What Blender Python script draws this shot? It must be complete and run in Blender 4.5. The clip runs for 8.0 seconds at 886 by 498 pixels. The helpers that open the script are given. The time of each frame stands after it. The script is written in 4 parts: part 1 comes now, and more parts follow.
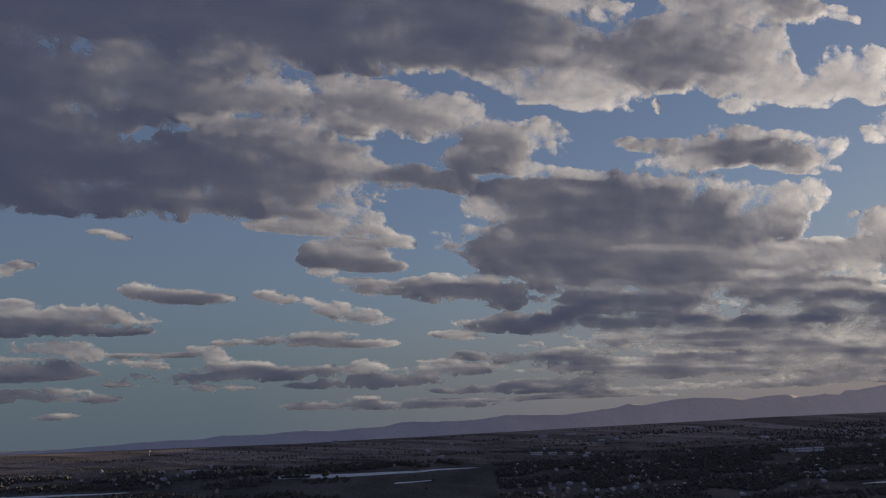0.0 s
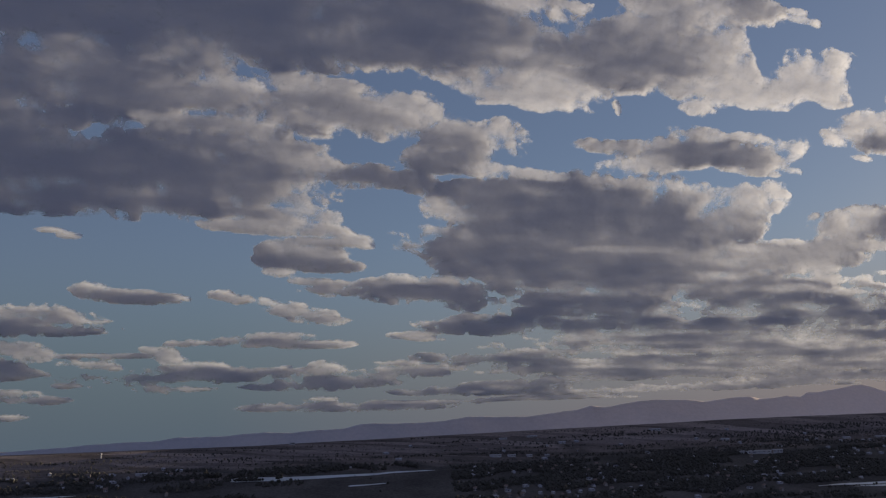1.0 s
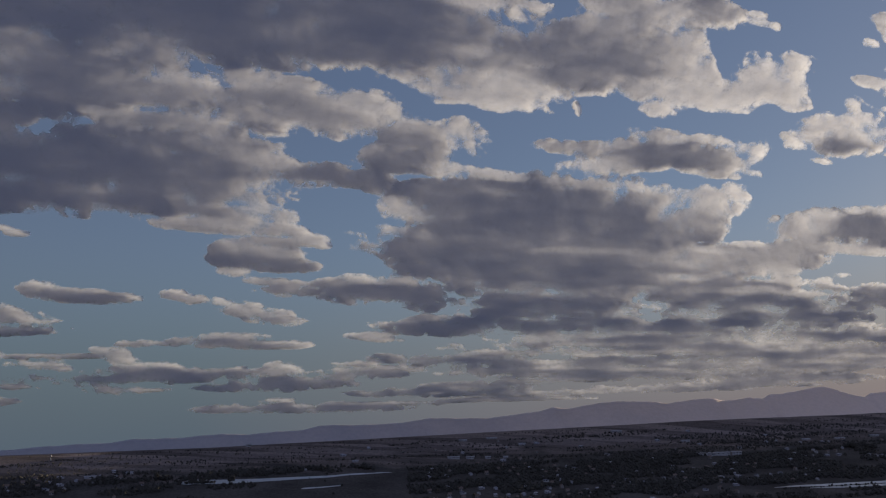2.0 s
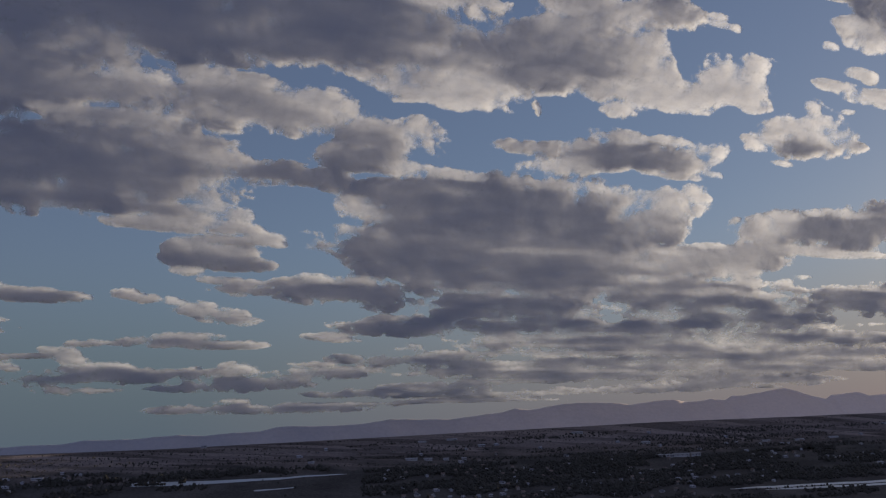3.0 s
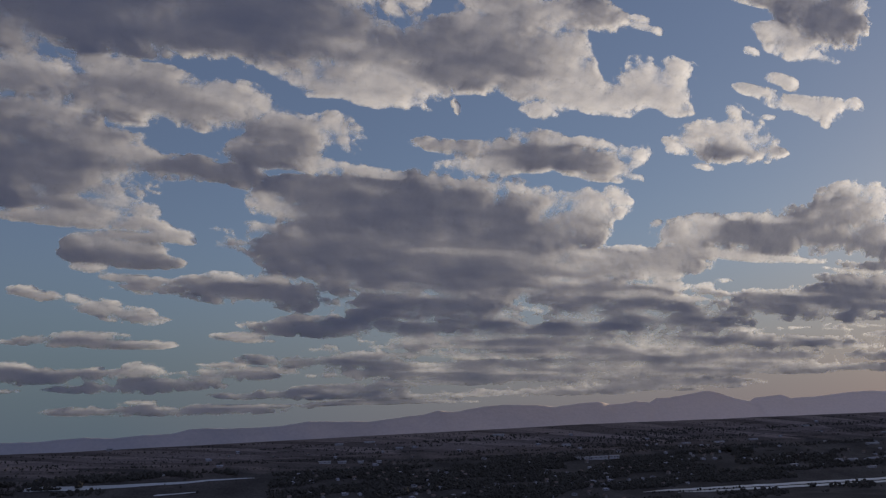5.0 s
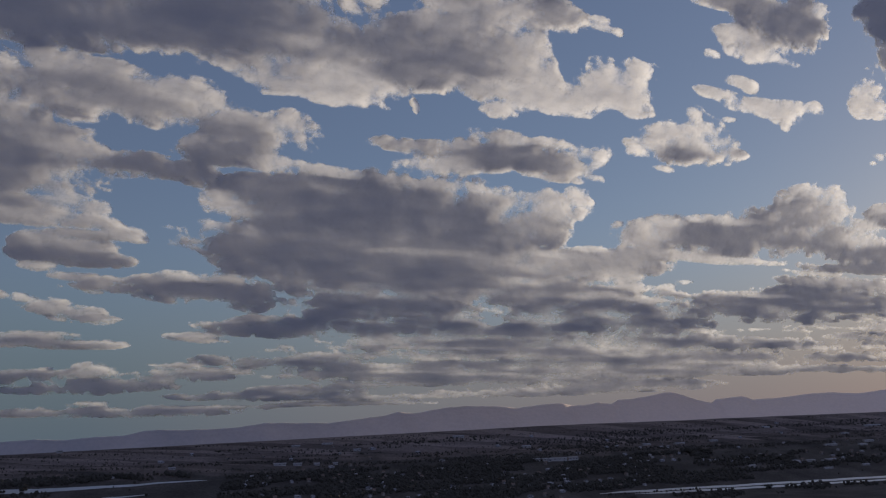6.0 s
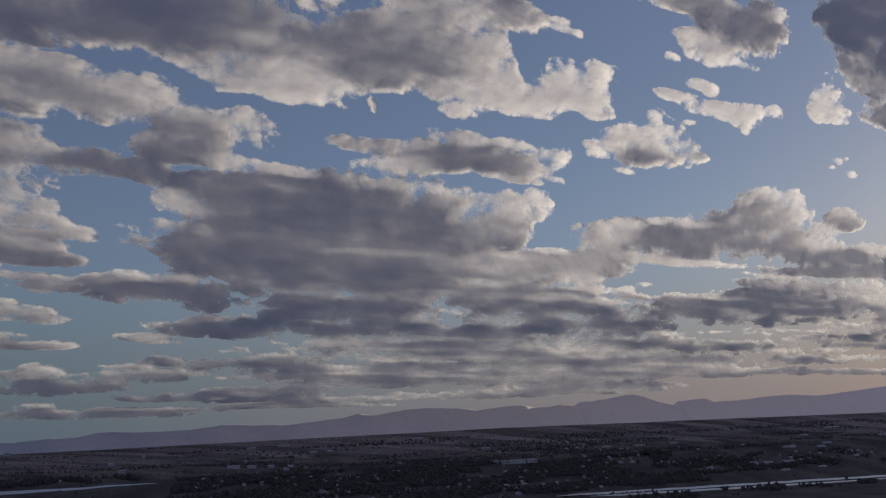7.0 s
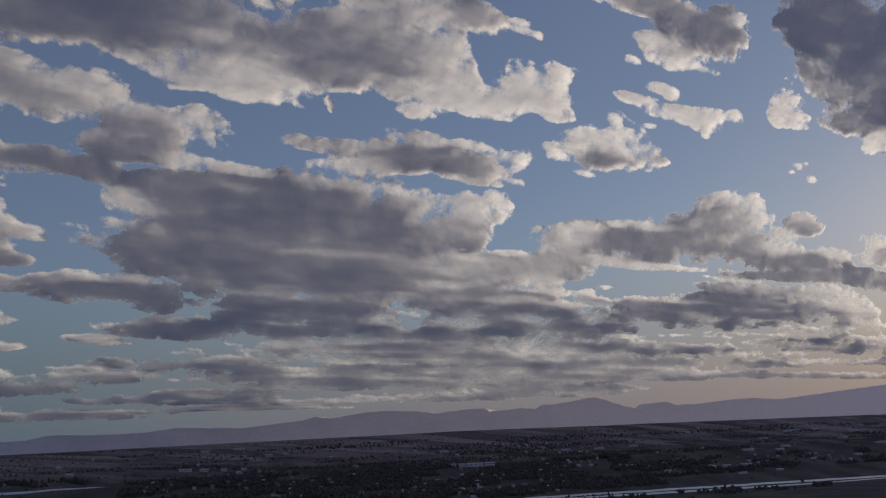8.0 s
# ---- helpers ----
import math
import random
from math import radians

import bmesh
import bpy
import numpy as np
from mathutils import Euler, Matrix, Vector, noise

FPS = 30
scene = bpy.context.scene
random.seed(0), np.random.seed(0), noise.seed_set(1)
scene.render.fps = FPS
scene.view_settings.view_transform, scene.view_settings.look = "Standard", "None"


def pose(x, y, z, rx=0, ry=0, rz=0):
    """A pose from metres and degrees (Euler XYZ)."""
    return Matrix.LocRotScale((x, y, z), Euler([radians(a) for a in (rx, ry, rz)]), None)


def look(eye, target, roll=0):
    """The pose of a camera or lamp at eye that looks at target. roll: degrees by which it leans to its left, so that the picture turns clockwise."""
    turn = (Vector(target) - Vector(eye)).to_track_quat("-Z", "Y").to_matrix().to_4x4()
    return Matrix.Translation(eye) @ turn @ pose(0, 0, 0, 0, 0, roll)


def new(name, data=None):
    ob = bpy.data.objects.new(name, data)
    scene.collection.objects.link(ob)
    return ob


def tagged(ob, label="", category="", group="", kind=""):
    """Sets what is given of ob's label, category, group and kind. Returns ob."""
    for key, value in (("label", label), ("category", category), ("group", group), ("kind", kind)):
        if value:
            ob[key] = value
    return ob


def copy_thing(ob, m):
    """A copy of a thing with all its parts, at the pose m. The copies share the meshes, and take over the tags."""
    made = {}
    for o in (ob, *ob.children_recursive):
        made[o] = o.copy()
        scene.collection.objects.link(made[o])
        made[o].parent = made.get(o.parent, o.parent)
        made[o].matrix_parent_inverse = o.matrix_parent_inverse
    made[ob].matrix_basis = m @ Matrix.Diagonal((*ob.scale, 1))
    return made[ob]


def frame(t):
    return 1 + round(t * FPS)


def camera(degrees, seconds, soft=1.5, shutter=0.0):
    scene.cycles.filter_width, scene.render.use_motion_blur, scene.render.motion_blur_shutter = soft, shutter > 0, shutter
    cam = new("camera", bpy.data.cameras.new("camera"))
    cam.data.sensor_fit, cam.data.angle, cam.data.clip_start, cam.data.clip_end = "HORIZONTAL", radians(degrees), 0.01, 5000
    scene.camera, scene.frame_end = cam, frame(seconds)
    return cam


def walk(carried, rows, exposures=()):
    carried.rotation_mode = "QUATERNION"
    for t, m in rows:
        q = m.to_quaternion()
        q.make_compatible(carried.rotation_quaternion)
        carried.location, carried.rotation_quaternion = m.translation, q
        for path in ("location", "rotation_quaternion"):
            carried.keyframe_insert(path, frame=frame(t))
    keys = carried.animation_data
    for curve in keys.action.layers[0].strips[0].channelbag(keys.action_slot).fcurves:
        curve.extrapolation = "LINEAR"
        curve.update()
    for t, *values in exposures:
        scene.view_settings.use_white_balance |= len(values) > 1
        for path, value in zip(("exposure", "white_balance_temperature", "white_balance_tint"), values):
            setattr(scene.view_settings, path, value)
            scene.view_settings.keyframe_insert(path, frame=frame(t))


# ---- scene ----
# The camera: a drone gliding to the right and turning with it.
cam = camera(52.82, 8.0, soft=1.2)
EXPO, SKY, SUN = 1.43, 0.035, 6.6
PATH = [
    (0.0, 0.00, 0.00, 115.00, 102.200, 2.300, 0.000),
    (0.5, 17.38, 6.57, 114.93, 102.223, 2.305, -0.738),
    (1.0, 35.42, 12.80, 114.83, 102.238, 2.302, -1.461),
    (1.5, 53.82, 18.73, 114.72, 102.247, 2.296, -2.179),
    (2.0, 72.31, 24.43, 114.61, 102.250, 2.289, -2.898),
    (2.5, 90.68, 29.92, 114.52, 102.247, 2.283, -3.625),
    (3.0, 108.78, 35.23, 114.46, 102.239, 2.279, -4.364),
    (3.5, 126.49, 40.36, 114.42, 102.228, 2.279, -5.120),
    (4.0, 143.76, 45.33, 114.39, 102.216, 2.282, -5.893),
    (4.5, 160.57, 50.12, 114.36, 102.205, 2.289, -6.685),
    (5.0, 176.97, 54.70, 114.32, 102.196, 2.300, -7.495),
    (5.5, 193.06, 59.05, 114.23, 102.193, 2.313, -8.320),
    (6.0, 208.97, 63.12, 114.07, 102.199, 2.326, -9.156),
    (6.5, 224.91, 66.85, 113.80, 102.216, 2.339, -9.999),
    (7.0, 241.10, 70.18, 113.37, 102.248, 2.347, -10.842),
    (7.5, 257.86, 73.02, 112.73, 102.299, 2.348, -11.676),
    (8.0, 275.53, 75.28, 111.83, 102.374, 2.338, -12.493),
]
walk(cam, [(t, pose(x, y, z, rx, ry, rz)) for t, x, y, z, rx, ry, rz in PATH], exposures=[(0.0, EXPO + 0.09, 5760, 18), (8.0, EXPO + 0.13, 5760, 18)])

# ---- daylight: a low sun beyond the clouds, ahead and to the right ----
SUN_EL, SUN_AZ = 5.0, 57.0
EAST_FILL = (0.148, 0.170, 0.254)
HIGH_VEIL = (0.060, 0.064, 0.092)
HAZE_TOP, HAZE_COOL, HAZE_WARM = 0.27, (0.030, 0.042, 0.047), (0.076, 0.063, 0.059)
world = bpy.data.worlds.new("dusk_sky")
scene.world = world
world.use_nodes = True
wn, wl = world.node_tree.nodes, world.node_tree.links
wn.clear()
sky = wn.new("ShaderNodeTexSky")
sky.sky_type = "NISHITA"
sky.sun_disc = False
sky.sun_elevation = radians(SUN_EL)
sky.sun_rotation = radians(SUN_AZ)
sky.air_density, sky.dust_density, sky.ozone_density = 1.0, 0.6, 1.6
sky_bg = wn.new("ShaderNodeBackground")
sky_bg.inputs["Strength"].default_value = SKY
sky_out = wn.new("ShaderNodeOutputWorld")
# a band of evening haze low over the horizon, paler and warmer towards the sun
way = wn.new("ShaderNodeTexCoord")
parts = wn.new("ShaderNodeSeparateXYZ")
wl.new(way.outputs["Generated"], parts.inputs[0])
low = wn.new("ShaderNodeMapRange")
low.interpolation_type = "SMOOTHERSTEP"
for key, value in (("From Min", -0.02), ("From Max", HAZE_TOP), ("To Min", 0.92), ("To Max", 0.0)):
    low.inputs[key].default_value = value
wl.new(parts.outputs["Z"], low.inputs["Value"])
side = wn.new("ShaderNodeVectorMath")
side.operation = "DOT_PRODUCT"
side.inputs[1].default_value = (math.sin(radians(SUN_AZ)), math.cos(radians(SUN_AZ)), 0.1)
wl.new(way.outputs["Generated"], side.inputs[0])
warm = wn.new("ShaderNodeMapRange")
for key, value in (("From Min", 0.35), ("From Max", 1.0)):
    warm.inputs[key].default_value = value
wl.new(side.outputs["Value"], warm.inputs["Value"])
haze = wn.new("ShaderNodeMix")
haze.data_type = "RGBA"
haze.inputs[6].default_value = (*(c / SKY for c in HAZE_COOL), 1)
haze.inputs[7].default_value = (*(c / SKY for c in HAZE_WARM), 1)
wl.new(warm.outputs["Result"], haze.inputs[0])
veil = wn.new("ShaderNodeMix")
veil.data_type = "RGBA"
wl.new(low.outputs["Result"], veil.inputs[0])
wl.new(haze.outputs[2], veil.inputs[7])
thin_veil = wn.new("ShaderNodeMix")
thin_veil.data_type = "RGBA"
thin_veil.inputs[0].default_value = 0.3
thin_veil.inputs[7].default_value = (*(c / SKY for c in HIGH_VEIL), 1)
wl.new(sky.outputs["Color"], thin_veil.inputs[6])
wl.new(thin_veil.outputs[2], veil.inputs[6])
# unseen cloud glow added behind the drone, to fill the clouds' shaded sides
cover = wn.new("ShaderNodeTexNoise")
cover.inputs["Scale"].default_value = 3.0
cover.inputs["Detail"].default_value = 5.0
wl.new(way.outputs["Generated"], cover.inputs["Vector"])
rear = wn.new("ShaderNodeMapRange")
for key, value in (("From Min", 0.1), ("From Max", -0.35), ("To Min", 0.0), ("To Max", 1.4)):
    rear.inputs[key].default_value = value
wl.new(parts.outputs["Y"], rear.inputs["Value"])
amount = wn.new("ShaderNodeMath")
amount.operation, amount.use_clamp = "MULTIPLY", True
wl.new(cover.outputs["Fac"], amount.inputs[0])
wl.new(rear.outputs["Result"], amount.inputs[1])
east = wn.new("ShaderNodeMix")
east.data_type = "RGBA"
east.inputs[7].default_value = (*(c / SKY for c in EAST_FILL), 1)
wl.new(amount.outputs[0], east.inputs[0])
wl.new(veil.outputs[2], east.inputs[6])
wl.new(east.outputs[2], sky_bg.inputs["Color"])
wl.new(sky_bg.outputs["Background"], sky_out.inputs["Surface"])

sun_data = bpy.data.lights.new("sun", "SUN")
sun_data.energy = SUN
sun_data.angle = radians(0.6)
sun_data.color = (1.0, 0.82, 0.51)
sun = new("sun", sun_data)
se, sa = radians(SUN_EL), radians(SUN_AZ)
sun.matrix_world = look((0, 0, 0), (-math.sin(sa) * math.cos(se), -math.cos(sa) * math.cos(se), -math.sin(se)))


# ---- noise ----
def gradient_noise(x, y, seed):
    """Smooth 2D gradient noise on arrays, about -1 to 1."""
    xi, yi = np.floor(x).astype(np.int64), np.floor(y).astype(np.int64)
    xf, yf = x - xi, y - yi

    def corner(i, j):
        h = ((xi + i) * 374761393 + (yi + j) * 668265263 + seed * 982451653) & 0x7FFFFFFF
        h = ((h ^ (h >> 13)) * 1274126177) & 0x7FFFFFFF
        a = ((h ^ (h >> 16)) & 0xFFFF) * (2 * np.pi / 65536)
        return np.cos(a) * (xf - i) + np.sin(a) * (yf - j)

    u, v = xf ** 3 * (xf * (xf * 6 - 15) + 10), yf ** 3 * (yf * (yf * 6 - 15) + 10)
    low = corner(0, 0) * (1 - u) + corner(1, 0) * u
    high = corner(0, 1) * (1 - u) + corner(1, 1) * u
    return (low * (1 - v) + high * v) * 1.5


def layered(x, y, size, octaves, seed, gain=0.5, billow=False):
    """Layers of noise, the widest 'size' metres across; billow gives rounded lumps with creases between them."""
    total, weight = 0.0, 0.0
    for k in range(octaves):
        n = gradient_noise(x * 2 ** k / size + 13.7 * k, y * 2 ** k / size - 7.3 * k, seed + 17 * k)
        total = total + gain ** k * (np.abs(n) if billow else n)
        weight += gain ** k
    return total / weight


# ---- materials ----
def shader(name):
    mat = bpy.data.materials.new(name)
    mat.use_nodes = True
    mat.node_tree.nodes.clear()
    nodes, links = mat.node_tree.nodes, mat.node_tree.links
    out = nodes.new("ShaderNodeOutputMaterial")

    def node(kind, values=(), **settings):
        n = nodes.new(kind)
        for key, value in settings.items():
            setattr(n, key, value)
        for key, value in values:
            if isinstance(value, bpy.types.NodeSocket):
                links.new(value, n.inputs[key])
            else:
                n.inputs[key].default_value = value
        return n

    return mat, node, links, out


def cloud_material(name, opacity, power, along, up, passing, absorb):
    """Lit droplets: half the light scatters back, half passes on, dimmed by a painted sun shade; where the cloud is
    thin the sky shows through.
    """
    mat, node, links, out = shader(name)
    depth = node("ShaderNodeAttribute", attribute_name="cloud_depth").outputs["Fac"]
    place = node("ShaderNodeNewGeometry").outputs["Position"]
    squash = node("ShaderNodeMapping", [("Vector", place), ("Scale", (along, 0.0, up))]).outputs["Vector"]
    fine = node("ShaderNodeTexNoise", [("Vector", squash), ("Scale", 0.045), ("Detail", 9.0), ("Roughness", 0.68)]).outputs["Fac"]
    swing = node("ShaderNodeMapRange", [("Value", fine), ("From Min", 0.25), ("From Max", 0.75), ("To Min", 0.7), ("To Max", 1.3)]).outputs["Result"]
    dense = node("ShaderNodeMath", [(0, depth), (1, swing)], operation="MULTIPLY").outputs[0]
    torn = node("ShaderNodeTexNoise", [("Vector", squash), ("Scale", 0.07), ("Detail", 8.0), ("Roughness", 0.68)]).outputs["Fac"]
    torn = node("ShaderNodeMapRange", [("Value", torn), ("From Min", 0.0), ("From Max", 1.0), ("To Min", -0.14), ("To Max", 0.14)]).outputs["Result"]
    dense = node("ShaderNodeMath", [(0, dense), (1, torn)], operation="ADD").outputs[0]
    dense = node("ShaderNodeMath", [(0, dense), (1, 0.0)], operation="MAXIMUM").outputs[0]
    deep = node("ShaderNodeMath", [(0, dense), (1, power)], operation="POWER").outputs[0]
    deep = node("ShaderNodeMath", [(0, deep), (1, -opacity)], operation="MULTIPLY").outputs[0]
    clear = node("ShaderNodeMath", [(0, 2.71828), (1, deep)], operation="POWER").outputs[0]
    bump = node("ShaderNodeCombineXYZ", [("X", 0.269), ("Y", -0.831), ("Z", -0.487)]).outputs[0]
    back = node("ShaderNodeBsdfDiffuse", [("Color", (0.93, 0.93, 0.94, 1)), ("Normal", bump)]).outputs[0]
    shade_depth = node("ShaderNodeAttribute", attribute_name="sun_shade").outputs["Fac"]
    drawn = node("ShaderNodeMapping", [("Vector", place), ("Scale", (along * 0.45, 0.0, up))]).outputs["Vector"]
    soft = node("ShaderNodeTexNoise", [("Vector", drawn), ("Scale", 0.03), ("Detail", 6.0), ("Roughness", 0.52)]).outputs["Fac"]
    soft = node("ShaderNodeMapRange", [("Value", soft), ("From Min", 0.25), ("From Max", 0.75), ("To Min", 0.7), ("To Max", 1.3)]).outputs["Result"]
    shade_depth = node("ShaderNodeMath", [(0, shade_depth), (1, soft)], operation="MULTIPLY").outputs[0]
    loss = node("ShaderNodeMath", [(0, shade_depth), (1, -absorb)], operation="MULTIPLY").outputs[0]
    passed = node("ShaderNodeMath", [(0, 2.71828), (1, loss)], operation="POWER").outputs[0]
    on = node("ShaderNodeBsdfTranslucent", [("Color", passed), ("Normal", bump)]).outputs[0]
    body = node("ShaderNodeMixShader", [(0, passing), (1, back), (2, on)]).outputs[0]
    gap = node("ShaderNodeBsdfTransparent").outputs[0]
    mix = node("ShaderNodeMixShader", [(0, clear), (1, body), (2, gap)]).outputs[0]
    links.new(mix, out.inputs["Surface"])
    return mat


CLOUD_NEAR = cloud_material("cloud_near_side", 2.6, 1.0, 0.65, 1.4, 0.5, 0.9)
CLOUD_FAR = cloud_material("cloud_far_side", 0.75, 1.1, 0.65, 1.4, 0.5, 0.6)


def plain(name, colours, scale, rough=0.9, bump=0.3, stretch=(1, 1, 1)):
    """A rough surface between some colours, with wide patches and fine grain."""
    mat, node, links, out = shader(name)
    place = node("ShaderNodeNewGeometry").outputs["Position"]
    place = node("ShaderNodeMapping", [("Vector", place), ("Scale", stretch)]).outputs["Vector"]
    wide = node("ShaderNodeTexNoise", [("Vector", place), ("Scale", scale), ("Detail", 4.0)]).outputs["Fac"]
    fine = node("ShaderNodeTexNoise", [("Vector", place), ("Scale", scale * 14), ("Detail", 5.0), ("Roughness", 0.65)]).outputs["Fac"]
    both = node("ShaderNodeMix", [(0, 0.45), (2, wide), (3, fine)], data_type="FLOAT").outputs[0]
    ramp = node("ShaderNodeValToRGB", [("Fac", both)])
    spots = ramp.color_ramp.elements
    while len(spots) < len(colours):
        spots.new(0.5)
    for i, colour in enumerate(colours):
        spots[i].position = 0.3 + 0.4 * i / max(1, len(colours) - 1)
        spots[i].color = (*colour, 1)
    relief = node("ShaderNodeBump", [("Height", fine), ("Strength", bump), ("Distance", 0.4 / scale / 14)]).outputs["Normal"]
    skin = node("ShaderNodeBsdfPrincipled", [("Base Color", ramp.outputs["Color"]), ("Roughness", rough), ("Specular IOR Level", 0.05), ("Normal", relief)])
    links.new(skin.outputs[0], out.inputs["Surface"])
    return mat


# ---- the land: flat near the drone, rising gently to the foot of the mountains ----
LEAN_X = 0.3235
FOOT, START, RISE = 1890.0, 1300.0, 121.0


def foot(x):
    """How much higher the plain ends below the higher mountains."""
    return 20.0 * np.clip((x + 300) / 1100, 0, 1) + 9.0 * np.clip((x - 800) / 1500, 0, 1)


def land(x, y):
    d = y - LEAN_X * x
    u = np.clip((d - START) / (FOOT - START), 0, 1.6)
    k = 0.06
    return RISE * np.where(u < k, u * u / (2 * k), np.where(u > 1, 1 - k / 2 + (u - 1) * 0.15, u - k / 2)) / (1 - k / 2) + foot(x) * np.clip((d - 1690) / 200, 0, 1) ** 2


def sheet(name, x0, x1, y0, y1, nx, ny, height):
    """A grid of ground with the given height function."""
    gx, gy = np.meshgrid(np.linspace(x0, x1, nx), np.linspace(y0, y1, ny))
    return grid_mesh(name, gx, gy, height(gx, gy))


def grid_mesh(name, gx, gy, gz):
    ny, nx = gx.shape
    data = bpy.data.meshes.new(name)
    i = np.arange(ny * nx).reshape(ny, nx)
    quads = np.stack([i[:-1, :-1], i[:-1, 1:], i[1:, 1:], i[1:, :-1]], -1).reshape(-1, 4)
    fill_mesh(data, np.stack([gx, gy, gz], -1).reshape(-1, 3), quads)
    return data


def fill_mesh(data, points, quads):
    data.vertices.add(len(points))
    data.vertices.foreach_set("co", np.asarray(points, np.float32).ravel())
    data.loops.add(quads.size)
    data.loops.foreach_set("vertex_index", quads.astype(np.int32).ravel())
    data.polygons.add(len(quads))
    data.polygons.foreach_set("loop_start", np.arange(0, quads.size, 4, dtype=np.int32))
    data.polygons.foreach_set("use_smooth", np.ones(len(quads), bool))
    data.update(calc_edges=True)


def ground_material():
    """Dusky grassland near the town, drier brown farmland in long strips higher up."""
    mat, node, links, out = shader("dusk_farmland")
    place = node("ShaderNodeNewGeometry").outputs["Position"]
    strips = node("ShaderNodeMapping", [("Vector", place), ("Scale", (0.0045, 0.045, 0.0)), ("Rotation", (0, 0, radians(-17)))]).outputs["Vector"]
    cells = node("ShaderNodeTexVoronoi", [("Vector", strips), ("Scale", 1.0), ("Randomness", 0.75)], distance="CHEBYCHEV")
    tone = node("ShaderNodeSeparateColor", [("Color", cells.outputs["Color"])]).outputs[0]
    wide = node("ShaderNodeTexNoise", [("Vector", place), ("Scale", 0.012), ("Detail", 5.0)]).outputs["Fac"]
    fine = node("ShaderNodeTexNoise", [("Vector", place), ("Scale", 0.22), ("Detail", 5.0), ("Roughness", 0.7)]).outputs["Fac"]
    height = node("ShaderNodeSeparateXYZ", [("Vector", place)]).outputs["Z"]
    ragged = node("ShaderNodeMath", [(0, wide), (1, 60.0)], operation="MULTIPLY").outputs[0]
    height = node("ShaderNodeMath", [(0, height), (1, ragged)], operation="ADD").outputs[0]
    up = node("ShaderNodeMapRange", [("Value", height), ("From Min", 102.0), ("From Max", 128.0)]).outputs["Result"]
    dry = node("ShaderNodeValToRGB", [("Fac", tone)])
    dry.color_ramp.elements[0].color = (0.066, 0.054, 0.047, 1)
    dry.color_ramp.elements[1].color = (0.185, 0.148, 0.128, 1)
    wet = node("ShaderNodeValToRGB", [("Fac", wide)])
    wet.color_ramp.elements[0].position, wet.color_ramp.elements[0].color = 0.35, (0.042, 0.039, 0.035, 1)
    wet.color_ramp.elements[1].position, wet.color_ramp.elements[1].color = 0.68, (0.076, 0.069, 0.062, 1)
    both = node("ShaderNodeMix", [(0, up), (6, wet.outputs["Color"]), (7, dry.outputs["Color"])], data_type="RGBA").outputs[2]
    grain = node("ShaderNodeMapRange", [("Value", fine), ("From Min", 0.3), ("From Max", 0.7), ("To Min", 0.6), ("To Max", 1.35)]).outputs["Result"]
    colour = node("ShaderNodeVectorMath", [(0, both), (1, (1, 1, 1)), ("Scale", grain)], operation="SCALE").outputs[0]
    relief = node("ShaderNodeBump", [("Height", fine), ("Strength", 0.5), ("Distance", 0.6)]).outputs["Normal"]
    skin = node("ShaderNodeBsdfPrincipled", [("Base Color", colour), ("Roughness", 0.95), ("Specular IOR Level", 0.03), ("Normal", relief)])
    links.new(skin.outputs[0], out.inputs["Surface"])
    return mat


GROUND = ground_material()
ground_data = sheet("ground", -4900, 4900, -4900, 4900, 197, 393, land)
ground_data.materials.append(GROUND)
tagged(new("ground", ground_data), "dusky plain of dark pasture and brown field strips", "ground", kind="structure")


def water_material():
    mat, node, links, out = shader("still_water")
    place = node("ShaderNodeNewGeometry").outputs["Position"]
    ripple = node("ShaderNodeTexNoise", [("Vector", place), ("Scale", 0.5), ("Detail", 3.0)]).outputs["Fac"]
    relief = node("ShaderNodeBump", [("Height", ripple), ("Strength", 0.06), ("Distance", 0.3)]).outputs["Normal"]
    # pale base colour and high IOR stand in for the low sky's reflection
    skin = node("ShaderNodeBsdfPrincipled", [("Base Color", (0.30, 0.30, 0.29, 1)), ("Roughness", 0.3), ("IOR", 2.0), ("Specular IOR Level", 0.8), ("Normal", relief)])
    links.new(skin.outputs[0], out.inputs["Surface"])
    return mat


WATER = water_material()


def water(name, label, ends, width, taper=1.0, seed=1):
    """A sheet of water along a line of places, 'width' metres across; taper narrows it towards its last place."""
    line = np.array(ends, float)
    run = np.concatenate([[0], np.cumsum(np.hypot(*np.diff(line, axis=0).T))])
    s = np.linspace(0, run[-1], max(24, int(run[-1] / 9)))
    x, y = np.interp(s, run, line[:, 0]), np.interp(s, run, line[:, 1])
    u = s / run[-1]
    half = 0.5 * width * (1 + (taper - 1) * u) * np.clip(np.minimum(u, 1 - u) / 0.05, 0.12, 1) ** 0.7
    wobble = 0.18 * width * gradient_noise(s / 60, s * 0 + 0.5, seed)
    across = np.linspace(-1, 1, 7)[:, None]
    gx = np.repeat(x[None], 7, 0)
    gy = y + wobble + across * half * (1 + 0.2 * gradient_noise(s / 25, s * 0, seed + 5))
    data = grid_mesh(name, gx, gy, land(gx, gy) + 0.5)
    data.materials.append(WATER)
    return tagged(new(name, data), label, "water", kind="structure")


